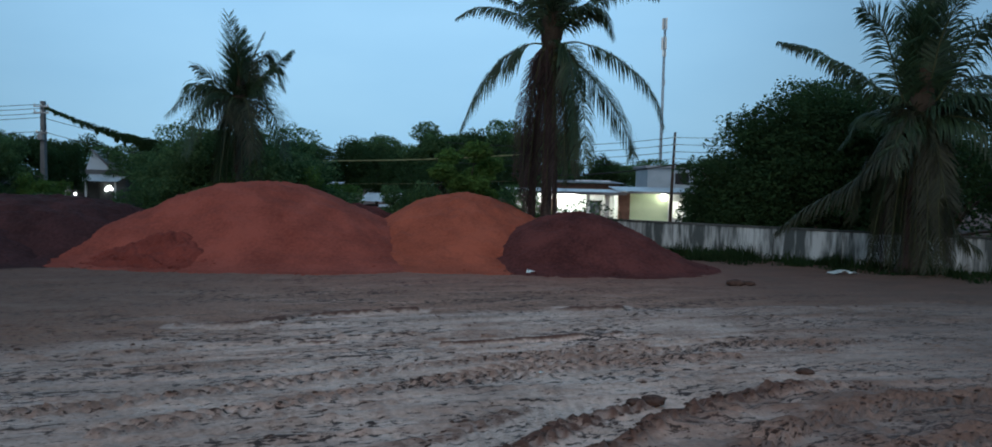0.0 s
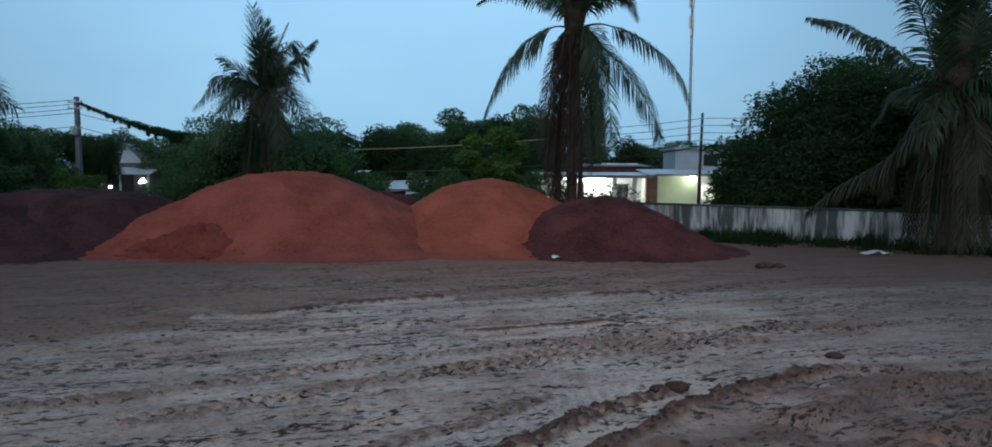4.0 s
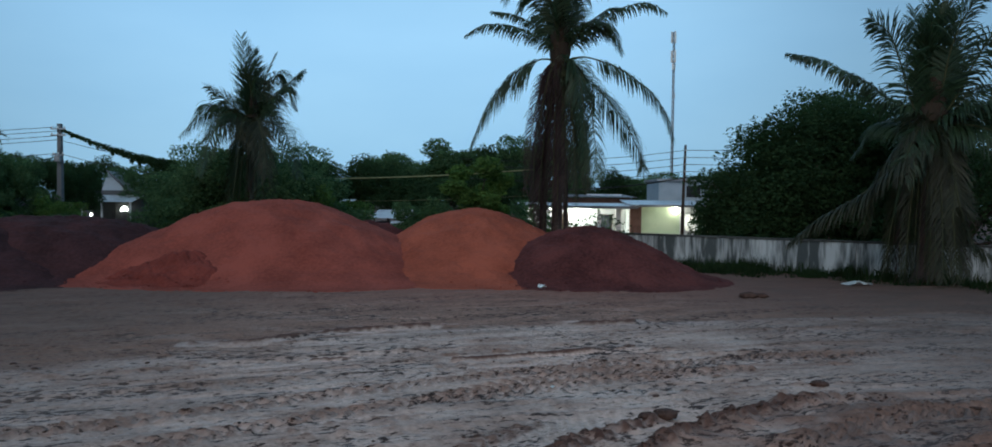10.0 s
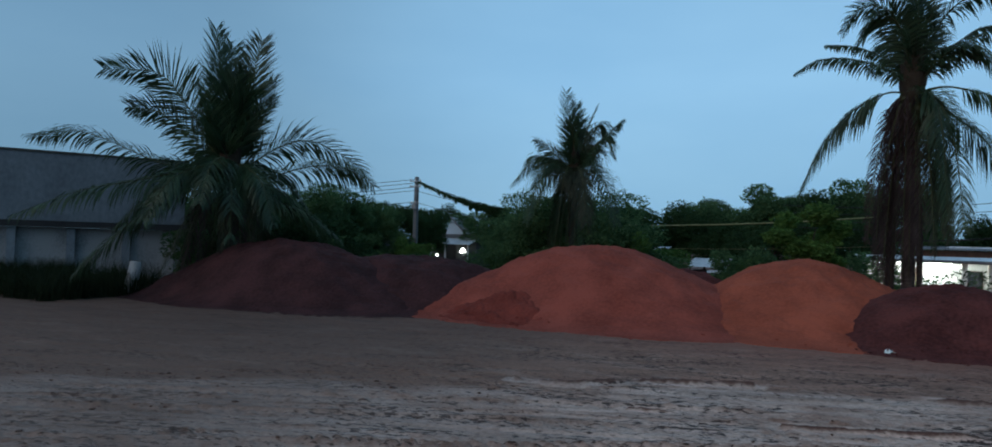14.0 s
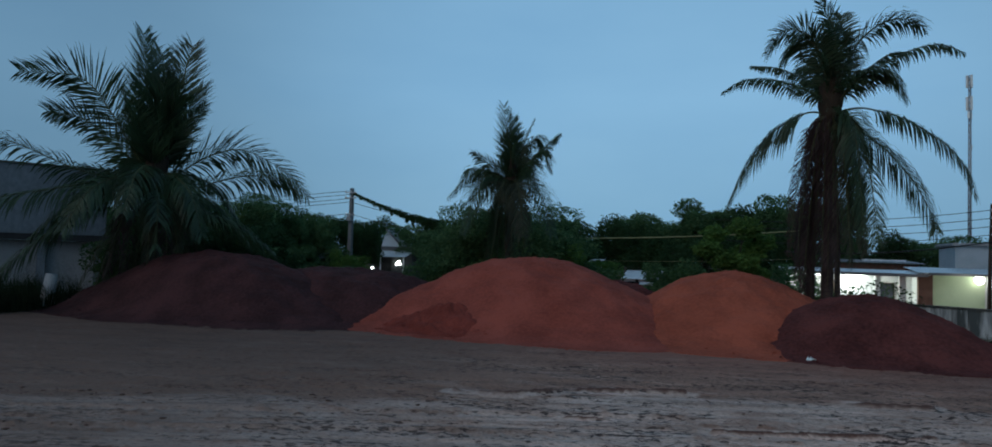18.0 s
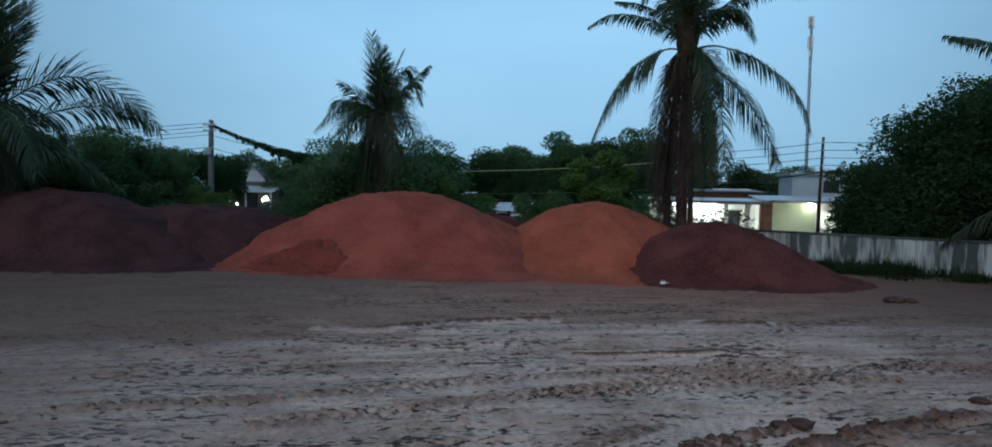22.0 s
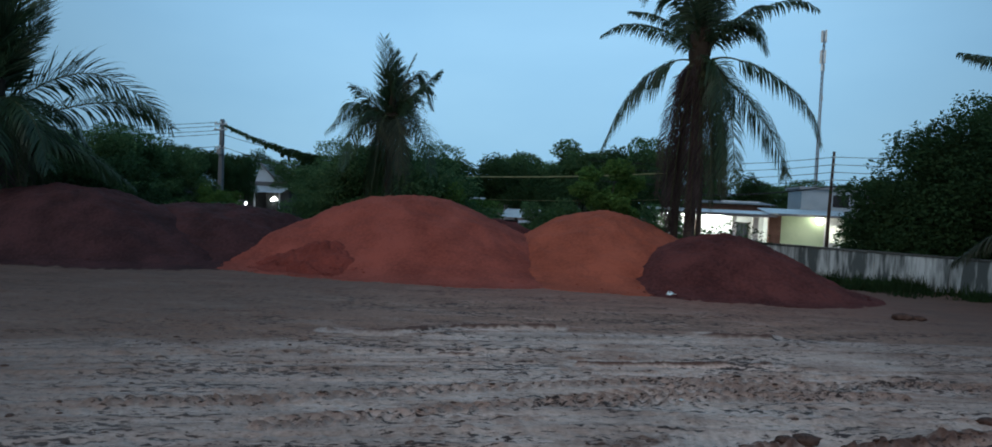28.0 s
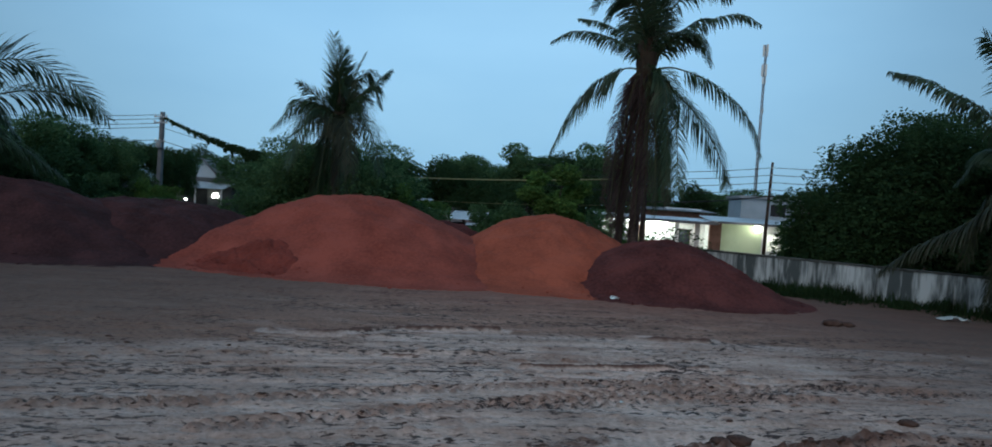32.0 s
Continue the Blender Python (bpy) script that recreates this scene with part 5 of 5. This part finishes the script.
for a, b, c, d in ((12.3, 12.36, 1.0, 2.15), (13.14, 13.2, 1.0, 2.15), (12.72, 12.78, 1.0, 2.15), (12.36, 13.14, 1.0, 1.06), (12.36, 13.14, 2.09, 2.15)):
    boxed("window_frame", (a, b, 0.22, 0.268, c, d), M_WHITE, win, "", 0.006)
dr = boxed("door", (4.0, 4.95, 2.42, 2.48, 0.05, 2.1), M_DARKWOOD, house, "dark wooden door")
boxed("door_handle", (4.82, 4.86, 2.37, 2.42, 1.0, 1.12), M_STEEL, dr, "", 0.005)
wd = boxed("window", (7.0, 7.9, 2.44, 2.48, 1.0, 2.0), M_GLASS, house)
for a, b, c, d in ((6.95, 7.0, 0.95, 2.05), (7.9, 7.95, 0.95, 2.05), (7.0, 7.9, 2.0, 2.05), (7.0, 7.9, 0.95, 1.0)):
    boxed("window_frame", (a, b, 2.40, 2.47, c, d), M_DARKWOOD, wd, "", 0.006)


def sheet_roof(parent, x0, x1, y0, y1, z0, z1, mat, label, name="roof"):
    """A ribbed sheet roof that rises from y0 to y1."""
    n = max(4, int((x1 - x0) / 0.11))
    V, F = [], []
    for i in range(n + 1):
        x = x0 + (x1 - x0) * i / n
        r = 0.035 if i % 2 else 0.0
        V += [(x, y0, z0 + r), (x, y1, z1 + r), (x, y0, z0 + r - 0.03), (x, y1, z1 + r - 0.03)]
    for i in range(n):
        a, b = 4 * i, 4 * i + 4
        F += [(a, b, b + 1, a + 1), (a + 2, a + 3, b + 3, b + 2), (a, a + 2, b + 2, b), (a + 1, b + 1, b + 3, a + 3)]
    F += [(0, 1, 3, 2), (4 * n, 4 * n + 2, 4 * n + 3, 4 * n + 1)]
    return raw(name, V, F, mat, parent, label)


sheet_roof(house, 1.4, 9.2, -0.7, 3.2, 2.62, 2.82, M_ROOF, "pale zinc porch roof")
sheet_roof(house, 8.6, 17.4, -0.8, 3.4, 2.74, 3.04, M_ROOF, "pale zinc main roof")
boxed("fascia", (1.4, 9.1, -0.74, -0.70, 2.50, 2.66), M_ROOF_OLD, house, "dark fascia board", 0.005)
boxed("fascia", (9.1, 17.4, -0.84, -0.80, 2.62, 2.76), M_ROOF_OLD, house, "dark fascia board", 0.005)
lamp = boxed("wall_lamp", (11.60, 11.80, 0.05, 0.25, 2.36, 2.42), M_STEEL, house, "outdoor lamp, switched on", 0.01)
bm = bmesh.new()
bmesh.ops.create_uvsphere(bm, u_segments=16, v_segments=10, radius=0.25, matrix=Matrix.Translation((11.7, -0.06, 2.42)))
part("bulb", bm, M_LAMP, lamp, "glowing white bulb", True)
for tx in (3.2, 5.7):
    tb = boxed("tube_light", (tx - 0.6, tx + 0.6, 1.42, 1.50, 2.44, 2.48), M_WHITE, house, "fluorescent tube, switched on", 0.005)
    tube("tube", ((tx - 0.55, 1.46, 2.41), (tx + 0.55, 1.46, 2.41)), (0.025, 0.025), M_WHITE_GLOW, tb, "", 8)
point_lamp("porch_lamp", 5.2, 47.2, 2.2, 260, (0.95, 1.0, 0.92), 0.3)
point_lamp("porch_lamp", 3.0, 47.4, 2.2, 120, (0.95, 1.0, 0.92), 0.3)
point_lamp("facade_lamp", 10.9, 44.7, 2.2, 30, (0.95, 1.0, 0.90), 0.15)
point_lamp("room_lamp", 12.8, 47.6, 2.3, 120, (1.0, 0.97, 0.88), 0.2)

block = thing("house", "pale blue-grey flat-roofed building behind the lit house", "house", 0, 50.5, 0)
boxed("wall", (11.6, 18.0, 0, 4.0, -0.1, 4.45), M_PALEBLUE, block)
boxed("roof", (11.4, 18.2, -0.25, 4.2, 4.454, 4.62), M_CONCRETE, block, "dark-edged flat roof slab")
boxed("window", (13.6, 14.6, -0.03, 0.05, 3.3, 4.1), M_DARK, block)
back = thing("house", "old dark-roofed building behind the porch", "house", 0, 50.0, 0)
boxed("wall", (4.6, 9.6, 0.3, 5.0, -0.1, 3.2), M_BRICK, back)
sheet_roof(back, 4.3, 9.9, -0.2, 5.4, 3.25, 3.46, M_ROOF_OLD, "old grey roof sheets")
boxed("ridge_board", (6.3, 8.8, -0.28, -0.2, 3.36, 3.46), M_ROOF, back, "pale flashing strip")

# ---- far houses seen between the trees ----
shop = thing("house", "small white gabled house with a lit doorway", "house", -34.4, 62.0, 0)
boxed("wall", (-2.4, 2.6, 0.6, 6.0, -0.1, 3.5), M_POLE, shop)
bm = bmesh.new()
gv = [bm.verts.new(p) for p in ((-0.9, 0.58, 3.504), (1.3, 0.58, 3.504), (-0.3, 0.58, 5.2), (-0.9, 6, 3.504), (1.3, 6, 3.504), (-0.3, 6, 5.2))]
for q in ((0, 1, 2), (5, 4, 3), (0, 2, 5, 3), (1, 4, 5, 2), (0, 3, 4, 1)):
    bm.faces.new([gv[i] for i in q])
part("gable", bm, M_PALEBLUE, shop, "pale gable wall")
tube("verge", ((-0.35, 0.45, 5.25), (1.5, 0.45, 3.5)), (0.09, 0.09), M_ROOF_OLD, shop, "dark verge board", 4)
sheet_roof(shop, -1.6, 2.9, -1.6, 0.55, 2.50, 3.08, M_ROOF, "pale zinc awning", "awning")
# glowing panels in place of the light that shows in the doorway
for a, b, c, d in ((0.82, 0.98, 1.66, 1.90), (1.02, 1.26, 1.76, 2.08), (1.34, 1.42, 1.72, 1.84)):
    boxed("doorway", (a, b, 0.50, 0.58, c, d), M_WHITE_GLOW, shop, "glowing panel standing in for light in the doorway")
# dark sheet standing in for the shaded interior under the awning
boxed("shutter", (-1.6, 0.3, 0.52, 0.58, 0.4, 2.5), M_DARK, shop)
for px in (-1.5, 0.2, 2.7):
    boxed("post", (px - 0.06, px + 0.06, -1.5, -1.38, 0, 2.48), M_WHITE, shop)
for lx, lz, lw in ((-1.95, 1.30, 0.04), (-0.80, 1.38, 0.06)):
    boxed("shop_lamp", (lx - lw, lx + lw, -1.3, -1.2, lz - 0.08, lz + 0.08), M_WHITE_GLOW, shop, "small bright lamp")

shed = thing("shed", "low shed with weathered white roof sheets", "shed", -7.6, 50.0, 0)
boxed("wall", (-1.2, 1.2, 0.2, 2.6, -0.1, 1.35), M_DARK, shed)
sheet_roof(shed, -1.35, 1.30, -0.5, 2.9, 1.62, 2.15, M_ROOF, "white roof sheets")
sheet_roof(shed, 0.1, 1.5, -0.9, -0.45, 1.26, 1.40, M_ROOF, "lower white roof strip")
for px in (-1.1, 1.1):
    boxed("post", (px - 0.05, px + 0.05, -0.4, -0.3, 0, 1.62), M_DARKWOOD, shed)
hut = thing("shed", "narrow white hut seen through the bushes", "shed", -11.0, 51.0, 0)
boxed("wall", (-0.35, 0.35, 0, 1.2, -0.1, 2.7), M_WHITE, hut)
sheet_roof(hut, -0.5, 0.5, -0.2, 1.4, 2.71, 2.9, M_ROOF, "")
far = thing("house", "far low house with a pale roof edge", "house", -44.5, 60.0, 0)
boxed("wall", (-2.5, 2.5, 0.2, 4, -0.1, 3.2), M_POLE, far)
sheet_roof(far, -2.0, 2.2, -0.4, 4.2, 3.3, 3.7, M_ROOF, "pale roof sheets")

# ---- grey hall beside the yard ----
ha, hb = Vector((-45.0, 13.3, 0)), Vector((-34.4, 29.6, 0))
hall_len = (hb - ha).length
hall = thing("warehouse", "grey rendered warehouse with a dark eaves beam", "warehouse", ha.x, ha.y, 0, math.degrees(math.atan2(hb.y - ha.y, hb.x - ha.x)))
boxed("upper_wall", (0, hall_len, 0, 0.22, 3.35, 7.0), M_GREYWALL, hall, "stained grey upper wall")
boxed("lower_wall", (0, hall_len, 0.35, 0.55, -0.1, 3.0), M_CONCRETE, hall, "stained pale lower wall")
boxed("beam", (-0.1, hall_len + 0.1, -0.25, 0.5, 3.004, 3.346), M_DARK, hall, "dark beam")
boxed("coping", (-0.1, hall_len + 0.1, -0.08, 0.30, 7.004, 7.12), M_CAP, hall)
boxed("end_wall", (hall_len - 0.2, hall_len, 0.56, 9, -0.1, 6.99), M_GREYWALL, hall)
boxed("roof", (0, hall_len - 0.21, 0.56, 9, 6.5, 6.7), M_ROOF_OLD, hall)
for k in range(8):
    px = 0.3 + k * (hall_len - 0.6) / 7
    boxed("pier", (px - 0.2, px + 0.2, -0.02, 0.34, -0.1, 3.0), M_GREYWALL, hall)

# ---- poles, mast and cables ----
def cable(a, b, sag, r, mat, label, n=24):
    a, b = Vector(a), Vector(b)
    pts = [a.lerp(b, i / n) - Vector((0, 0, sag * 4 * (i / n) * (1 - i / n))) for i in range(n + 1)]
    ob = tube("cable", pts, [r] * (n + 1), mat, None, "", 5)
    tagged(ob, label, "cable", "overhead cables")
    return pts


up = thing("utility_pole", "square concrete utility pole with crossarms", "utility pole", -32.4, 52.0, 0)
V, F = [], []
for z, w in ((-0.2, 0.19), (8.3, 0.13)):
    V += [(-w, -w, z), (w, -w, z), (w, w, z), (-w, w, z)]
raw("shaft", V, [(0, 1, 5, 4), (1, 2, 6, 5), (2, 3, 7, 6), (3, 0, 4, 7), (4, 5, 6, 7)], M_POLE, up)
for z, w in ((7.9, 0.55), (7.45, 0.55), (6.0, 0.42)):
    arm = boxed("crossarm", (-w, w, -0.26, -0.18, z - 0.05, z + 0.05), M_STEEL, up)
    for ix in (-w + 0.08, 0.0, w - 0.08):
        tube("insulator", ((ix, -0.22, z + 0.054), (ix, -0.22, z + 0.12), (ix, -0.22, z + 0.2)), (0.035, 0.055, 0.03), M_WHITE, arm, "", 8)
boxed("junction_box", (-0.2, 0.2, -0.42, -0.2, 5.5, 5.9), M_STEEL, up, "grey junction box")
for i, z in enumerate((8.05, 7.75, 7.4, 7.1, 6.1)):
    cable((-32.5, 51.8, z), (-75, 47 + i, z + 0.3), 1.1, 0.022, M_CABLE, "thin black overhead cable")
    if i > 2:
        cable((-32.3, 51.8, z), (-12, 47.0, z - 1.6), 0.9, 0.02, M_CABLE, "thin black overhead cable")

# creeper grown along a slack cable
vpts = cable((-32.2, 51.8, 7.9), (-22.5, 49.0, 5.2), 0.25, 0.03, M_CABLE, "slack cable overgrown by a creeper", 30)
cl = []
for i, p in enumerate(vpts[1:]):
    s = 0.10 + 0.40 * (i / 30) ** 1.3
    cl.append((p.x, p.y, p.z - s * 0.35, 0.22, 0.22, s))
    if i * 7 % 11 in (3, 5, 8):
        cl.append((p.x, p.y, p.z - s * 1.2, 0.12, 0.12, 0.12 + s * (0.4 + i * 5 % 7 * 0.08)))
v, f = leaf_cloud(cl, 4600, 0.19, 501)
tagged(finish("creeper", quad_mesh("creeper", v, f), M_LEAF_DARK), "green creeper hanging along an overhead cable", "creeper")

tp = thing("wooden_pole", "thin dark wooden pole carrying cables", "utility pole", 10.55, 40.0, 0)
tube("shaft", ((0.0, 0, -0.2), (0.04, 0, 3), (0.12, 0, 6.2)), (0.10, 0.085, 0.065), M_DARKWOOD, tp, "", 10)
for z in (5.9, 5.5, 5.1, 4.7):
    boxed("insulator", (0.05, 0.17, -0.16, -0.08, z - 0.05, z + 0.05), M_STEEL, tp)
for z, dz in ((5.9, 0.9), (5.5, 0.8), (5.1, 0.75), (4.7, 0.7)):
    cable((10.65, 39.88, z), (30, 34, z + dz), 0.35, 0.016, M_CABLE, "thin black overhead cable")
    cable((10.65, 39.88, z), (-2.5, 44, z - 0.35), 0.35, 0.016, M_CABLE, "thin black overhead cable")
cable((10.6, 39.9, 4.35), (21, 37, 4.9), 0.25, 0.035, M_CABLE, "thick black bundled cable")
cable((10.6, 39.9, 4.35), (1.5, 43, 3.7), 0.3, 0.035, M_CABLE, "thick black bundled cable")
cable((-18, 41.0, 4.2), (2.4, 42.0, 4.85), 0.32, 0.04, M_CABLE_PALE, "weathered yellowish cable before the trees")
cable((-18, 41.5, 3.0), (2.4, 42.0, 3.3), 0.3, 0.012, M_CABLE_PALE, "thin weathered cable before the trees")

mast = thing("antenna_mast", "slim grey lattice telecom mast with antennas", "antenna mast", 34.7, 140.0, 0)
for k in range(3):
    a = 2 * math.pi * k / 3 + 0.4
    tube("mast_leg", ((0.27 * math.cos(a), 0.27 * math.sin(a), -0.2), (0.18 * math.cos(a), 0.18 * math.sin(a), 36.5)), (0.10, 0.07), M_STEEL, mast, "", 6)
for i in range(36):
    r = 0.27 - 0.09 * i / 36
    for k in range(3):
        a, b = 2 * math.pi * k / 3 + 0.4, 2 * math.pi * (k + 1) / 3 + 0.4
        tube("brace", ((r * math.cos(a), r * math.sin(a), i + 0.2), (r * math.cos(b), r * math.sin(b), i + 1.1)), (0.05, 0.05), M_STEEL, mast, "", 4)
for z, n, h in ((35.4, 3, 2.2), (31.6, 3, 2.4), (29.6, 2, 1.2), (24.0, 1, 1.0)):
    for k in range(n):
        a = 2 * math.pi * k / n + 0.9
        x, y = 0.42 * math.cos(a), 0.42 * math.sin(a)
        boxed("antenna_panel", (x - 0.17, x + 0.17, y - 0.12, y + 0.12, z - h / 2, z + h / 2), M_WHITE, mast, "pale grey antenna panel", 0.03)
        tube("bracket", ((0.4 * math.cos(a), 0.4 * math.sin(a), z), (x * 0.9, y * 0.9, z)), (0.04, 0.04), M_STEEL, mast, "", 5)

# ---- creeper thickets ----
tree("thicket of creepers grown over trees round the small palm", -12.3, 37.0, 6.7, 4.1, 141, M_LEAF, leaves=90000, size=0.15, clumps=44, low=0.04, trunk_r=0.16)
tree("creeper-grown tree beside the utility pole", -19.0, 46.0, 6.6, 3.5, 142, M_LEAF, leaves=50000, size=0.17, clumps=26, low=0.05, trunk_r=0.16)
tree("low straggling shrub behind the dark brown heap", 4.6, 33.2, 2.35, 1.7, 143, M_LEAF_DARK, leaves=1500, size=0.17, clumps=30, low=0.3, trunk_r=0.04, category="bush")

tree("bright green creeper-grown tree beside the tall palm", -1.0, 36.5, 6.3, 2.0, 144, M_VINE, leaves=14000, size=0.20, clumps=20, low=0.05, trunk_r=0.10)
tree("dark bush below the spreading palm", -30.6, 29.6, 4.6, 3.2, 145, M_LEAF_DARK, leaves=22000, size=0.22, clumps=26, low=0.04, trunk_r=0.08, category="bush")
tree("dark bush behind the long gravel heap", -25.4, 30.6, 4.4, 3.0, 146, M_LEAF_DARK, leaves=20000, size=0.22, clumps=26, low=0.04, trunk_r=0.08, category="bush")

# ---- weeds ----
def weeds(label, spots, seed, height, mat=M_GRASS):
    """Tufts of narrow blades, joined."""
    rng = random.Random(seed)
    V, F = [], []
    for x, y, n, h in spots:
        for _ in range(n):
            a = rng.uniform(0, 6.28)
            bx, by = x + rng.gauss(0, 0.16), y + rng.gauss(0, 0.16)
            hh, lean, w = h * rng.uniform(0.5, 1.2), rng.uniform(0.1, 0.6), rng.uniform(0.008, 0.02)
            dx, dy = math.cos(a), math.sin(a)
            o = len(V)
            for s, ww in ((0, 1.0), (0.5, 1.0), (1.0, 0.15)):
                cx, cy, cz = bx + dx * lean * hh * s * s, by + dy * lean * hh * s * s, hh * s * (1 - 0.2 * s) - 0.01
                V += [(cx - dy * w * ww, cy + dx * w * ww, cz), (cx + dy * w * ww, cy - dx * w * ww, cz)]
            F += [(o, o + 1, o + 3, o + 2), (o + 2, o + 3, o + 5, o + 4)]
    ob = raw("weeds", V, F, mat)
    return tagged(ob, label, "weeds", "", "stuff")


rng = random.Random(31)
spots = []
for _ in range(120):
    x = rng.uniform(8.2, 23.5)
    yw = 36.05 - (x - 3.4) * 0.6327
    d, tall = 0.2 + 3.0 * rng.random() ** 1.8, rng.choice((0.15, 0.25, 0.4, 0.6, 0.8))
    for _ in range(rng.randrange(3, 10)):
        spots.append((x + rng.gauss(0, 0.45), yw - abs(d + rng.gauss(0, 0.25)) - 0.1, 24, tall * rng.uniform(0.5, 1.1) * (1.1 - 0.25 * d)))
weeds("green weeds along the foot of the wall", spots, 32, 0.3)
spots = []
for _ in range(620):
    x, y = rng.uniform(-41, -28.6), rng.uniform(18.0, 24.5)
    spots.append((x, y, 26, rng.choice((0.5, 0.9, 1.3, 1.6))))
weeds("tall weeds before the warehouse, darkened as in shade", spots, 33, 0.7, M_GRASS_DARK)
spots = [(rng.uniform(-34, 4), rng.uniform(34.5, 38), 24, rng.choice((0.5, 0.9, 1.3))) for _ in range(420)]
weeds("tall weeds behind the soil heaps", spots, 34, 0.9)

# ---- litter ----
def sheet(label, x, y, w, d, h, rz, seed, name="plastic_sheet"):
    """A crumpled sheet of plastic lying on the ground."""
    n = 12
    V, F = [], []
    for j in range(n + 1):
        for i in range(n + 1):
            u, t = i / n - 0.5, j / n - 0.5
            V.append((u * w * (1 + 0.2 * noise.noise((u * 3, t * 3, seed))), t * d * (1 + 0.2 * noise.noise((t * 3, u * 3, seed + 5))), 0.05 + h * (0.5 + noise.noise((u * 4, t * 4, seed + 9))) * (1 - abs(2 * u)) ** 0.5))
    for j in range(n):
        for i in range(n):
            a = j * (n + 1) + i
            F.append((a, a + 1, a + n + 2, a + n + 1))
    ob = raw(name, V, F, M_PLASTIC, None, "", True)
    so = ob.modifiers.new("thickness", "SOLIDIFY")
    so.thickness = 0.006
    ob.matrix_basis = pose(x, y, 0, 0, 0, rz)
    return tagged(ob, label, "litter")


sheet("pale crumpled plastic sheet lying in weeds", 13.1, 25.4, 0.95, 0.5, 0.16, 10, 1.0)
sheet("small white crumpled plastic bag beside a heap", 1.55, 23.75, 0.26, 0.22, 0.12, 40, 2.0, "plastic_bag")
sheet("small white scrap of plastic on mud", 0.9, 11.0, 0.05, 0.05, 0.03, 40, 3.0, "plastic_scrap")
rng = random.Random(3)
for x, y, s, lb in ((7.9, 21.9, 0.19, "large dark clod lying on brown soil"), (8.35, 21.95, 0.14, "dark clod lying on brown soil"), (5.28, 11.35, 0.10, "dark clod at the edge of loose soil"), (2.36, 9.62, 0.12, "dark clod on the rim of a rut"), (2.10, 9.55, 0.09, "dark clod on the rim of a rut")):
    bm = bmesh.new()
    bmesh.ops.create_icosphere(bm, subdivisions=3, radius=s)
    for v in bm.verts:
        k = 1 + 0.35 * noise.noise(v.co * (2.2 / s) + Vector((x, y, 0))) + 0.15 * noise.noise(v.co * (6 / s))
        v.co = Vector((v.co.x * k * 1.5, v.co.y * k, v.co.z * k * 0.6 + s * 0.3))
    ob = part("mud_clod", bm, M_CLOD, None, "", True)
    ob.location = (x, y, 0.02)
    tagged(ob, lb, "mud clod")

# old palm stump beside the long heap
stump = thing("palm_stump", "pale weathered palm stump among dead leaves", "tree stump", -29.3, 22.4, 0)
tube("trunk", ((0, 0, -0.1), (0.05, 0, 0.7), (0.2, 0, 1.5)), (0.36, 0.28, 0.24), M_CONCRETE, stump, "", 12)
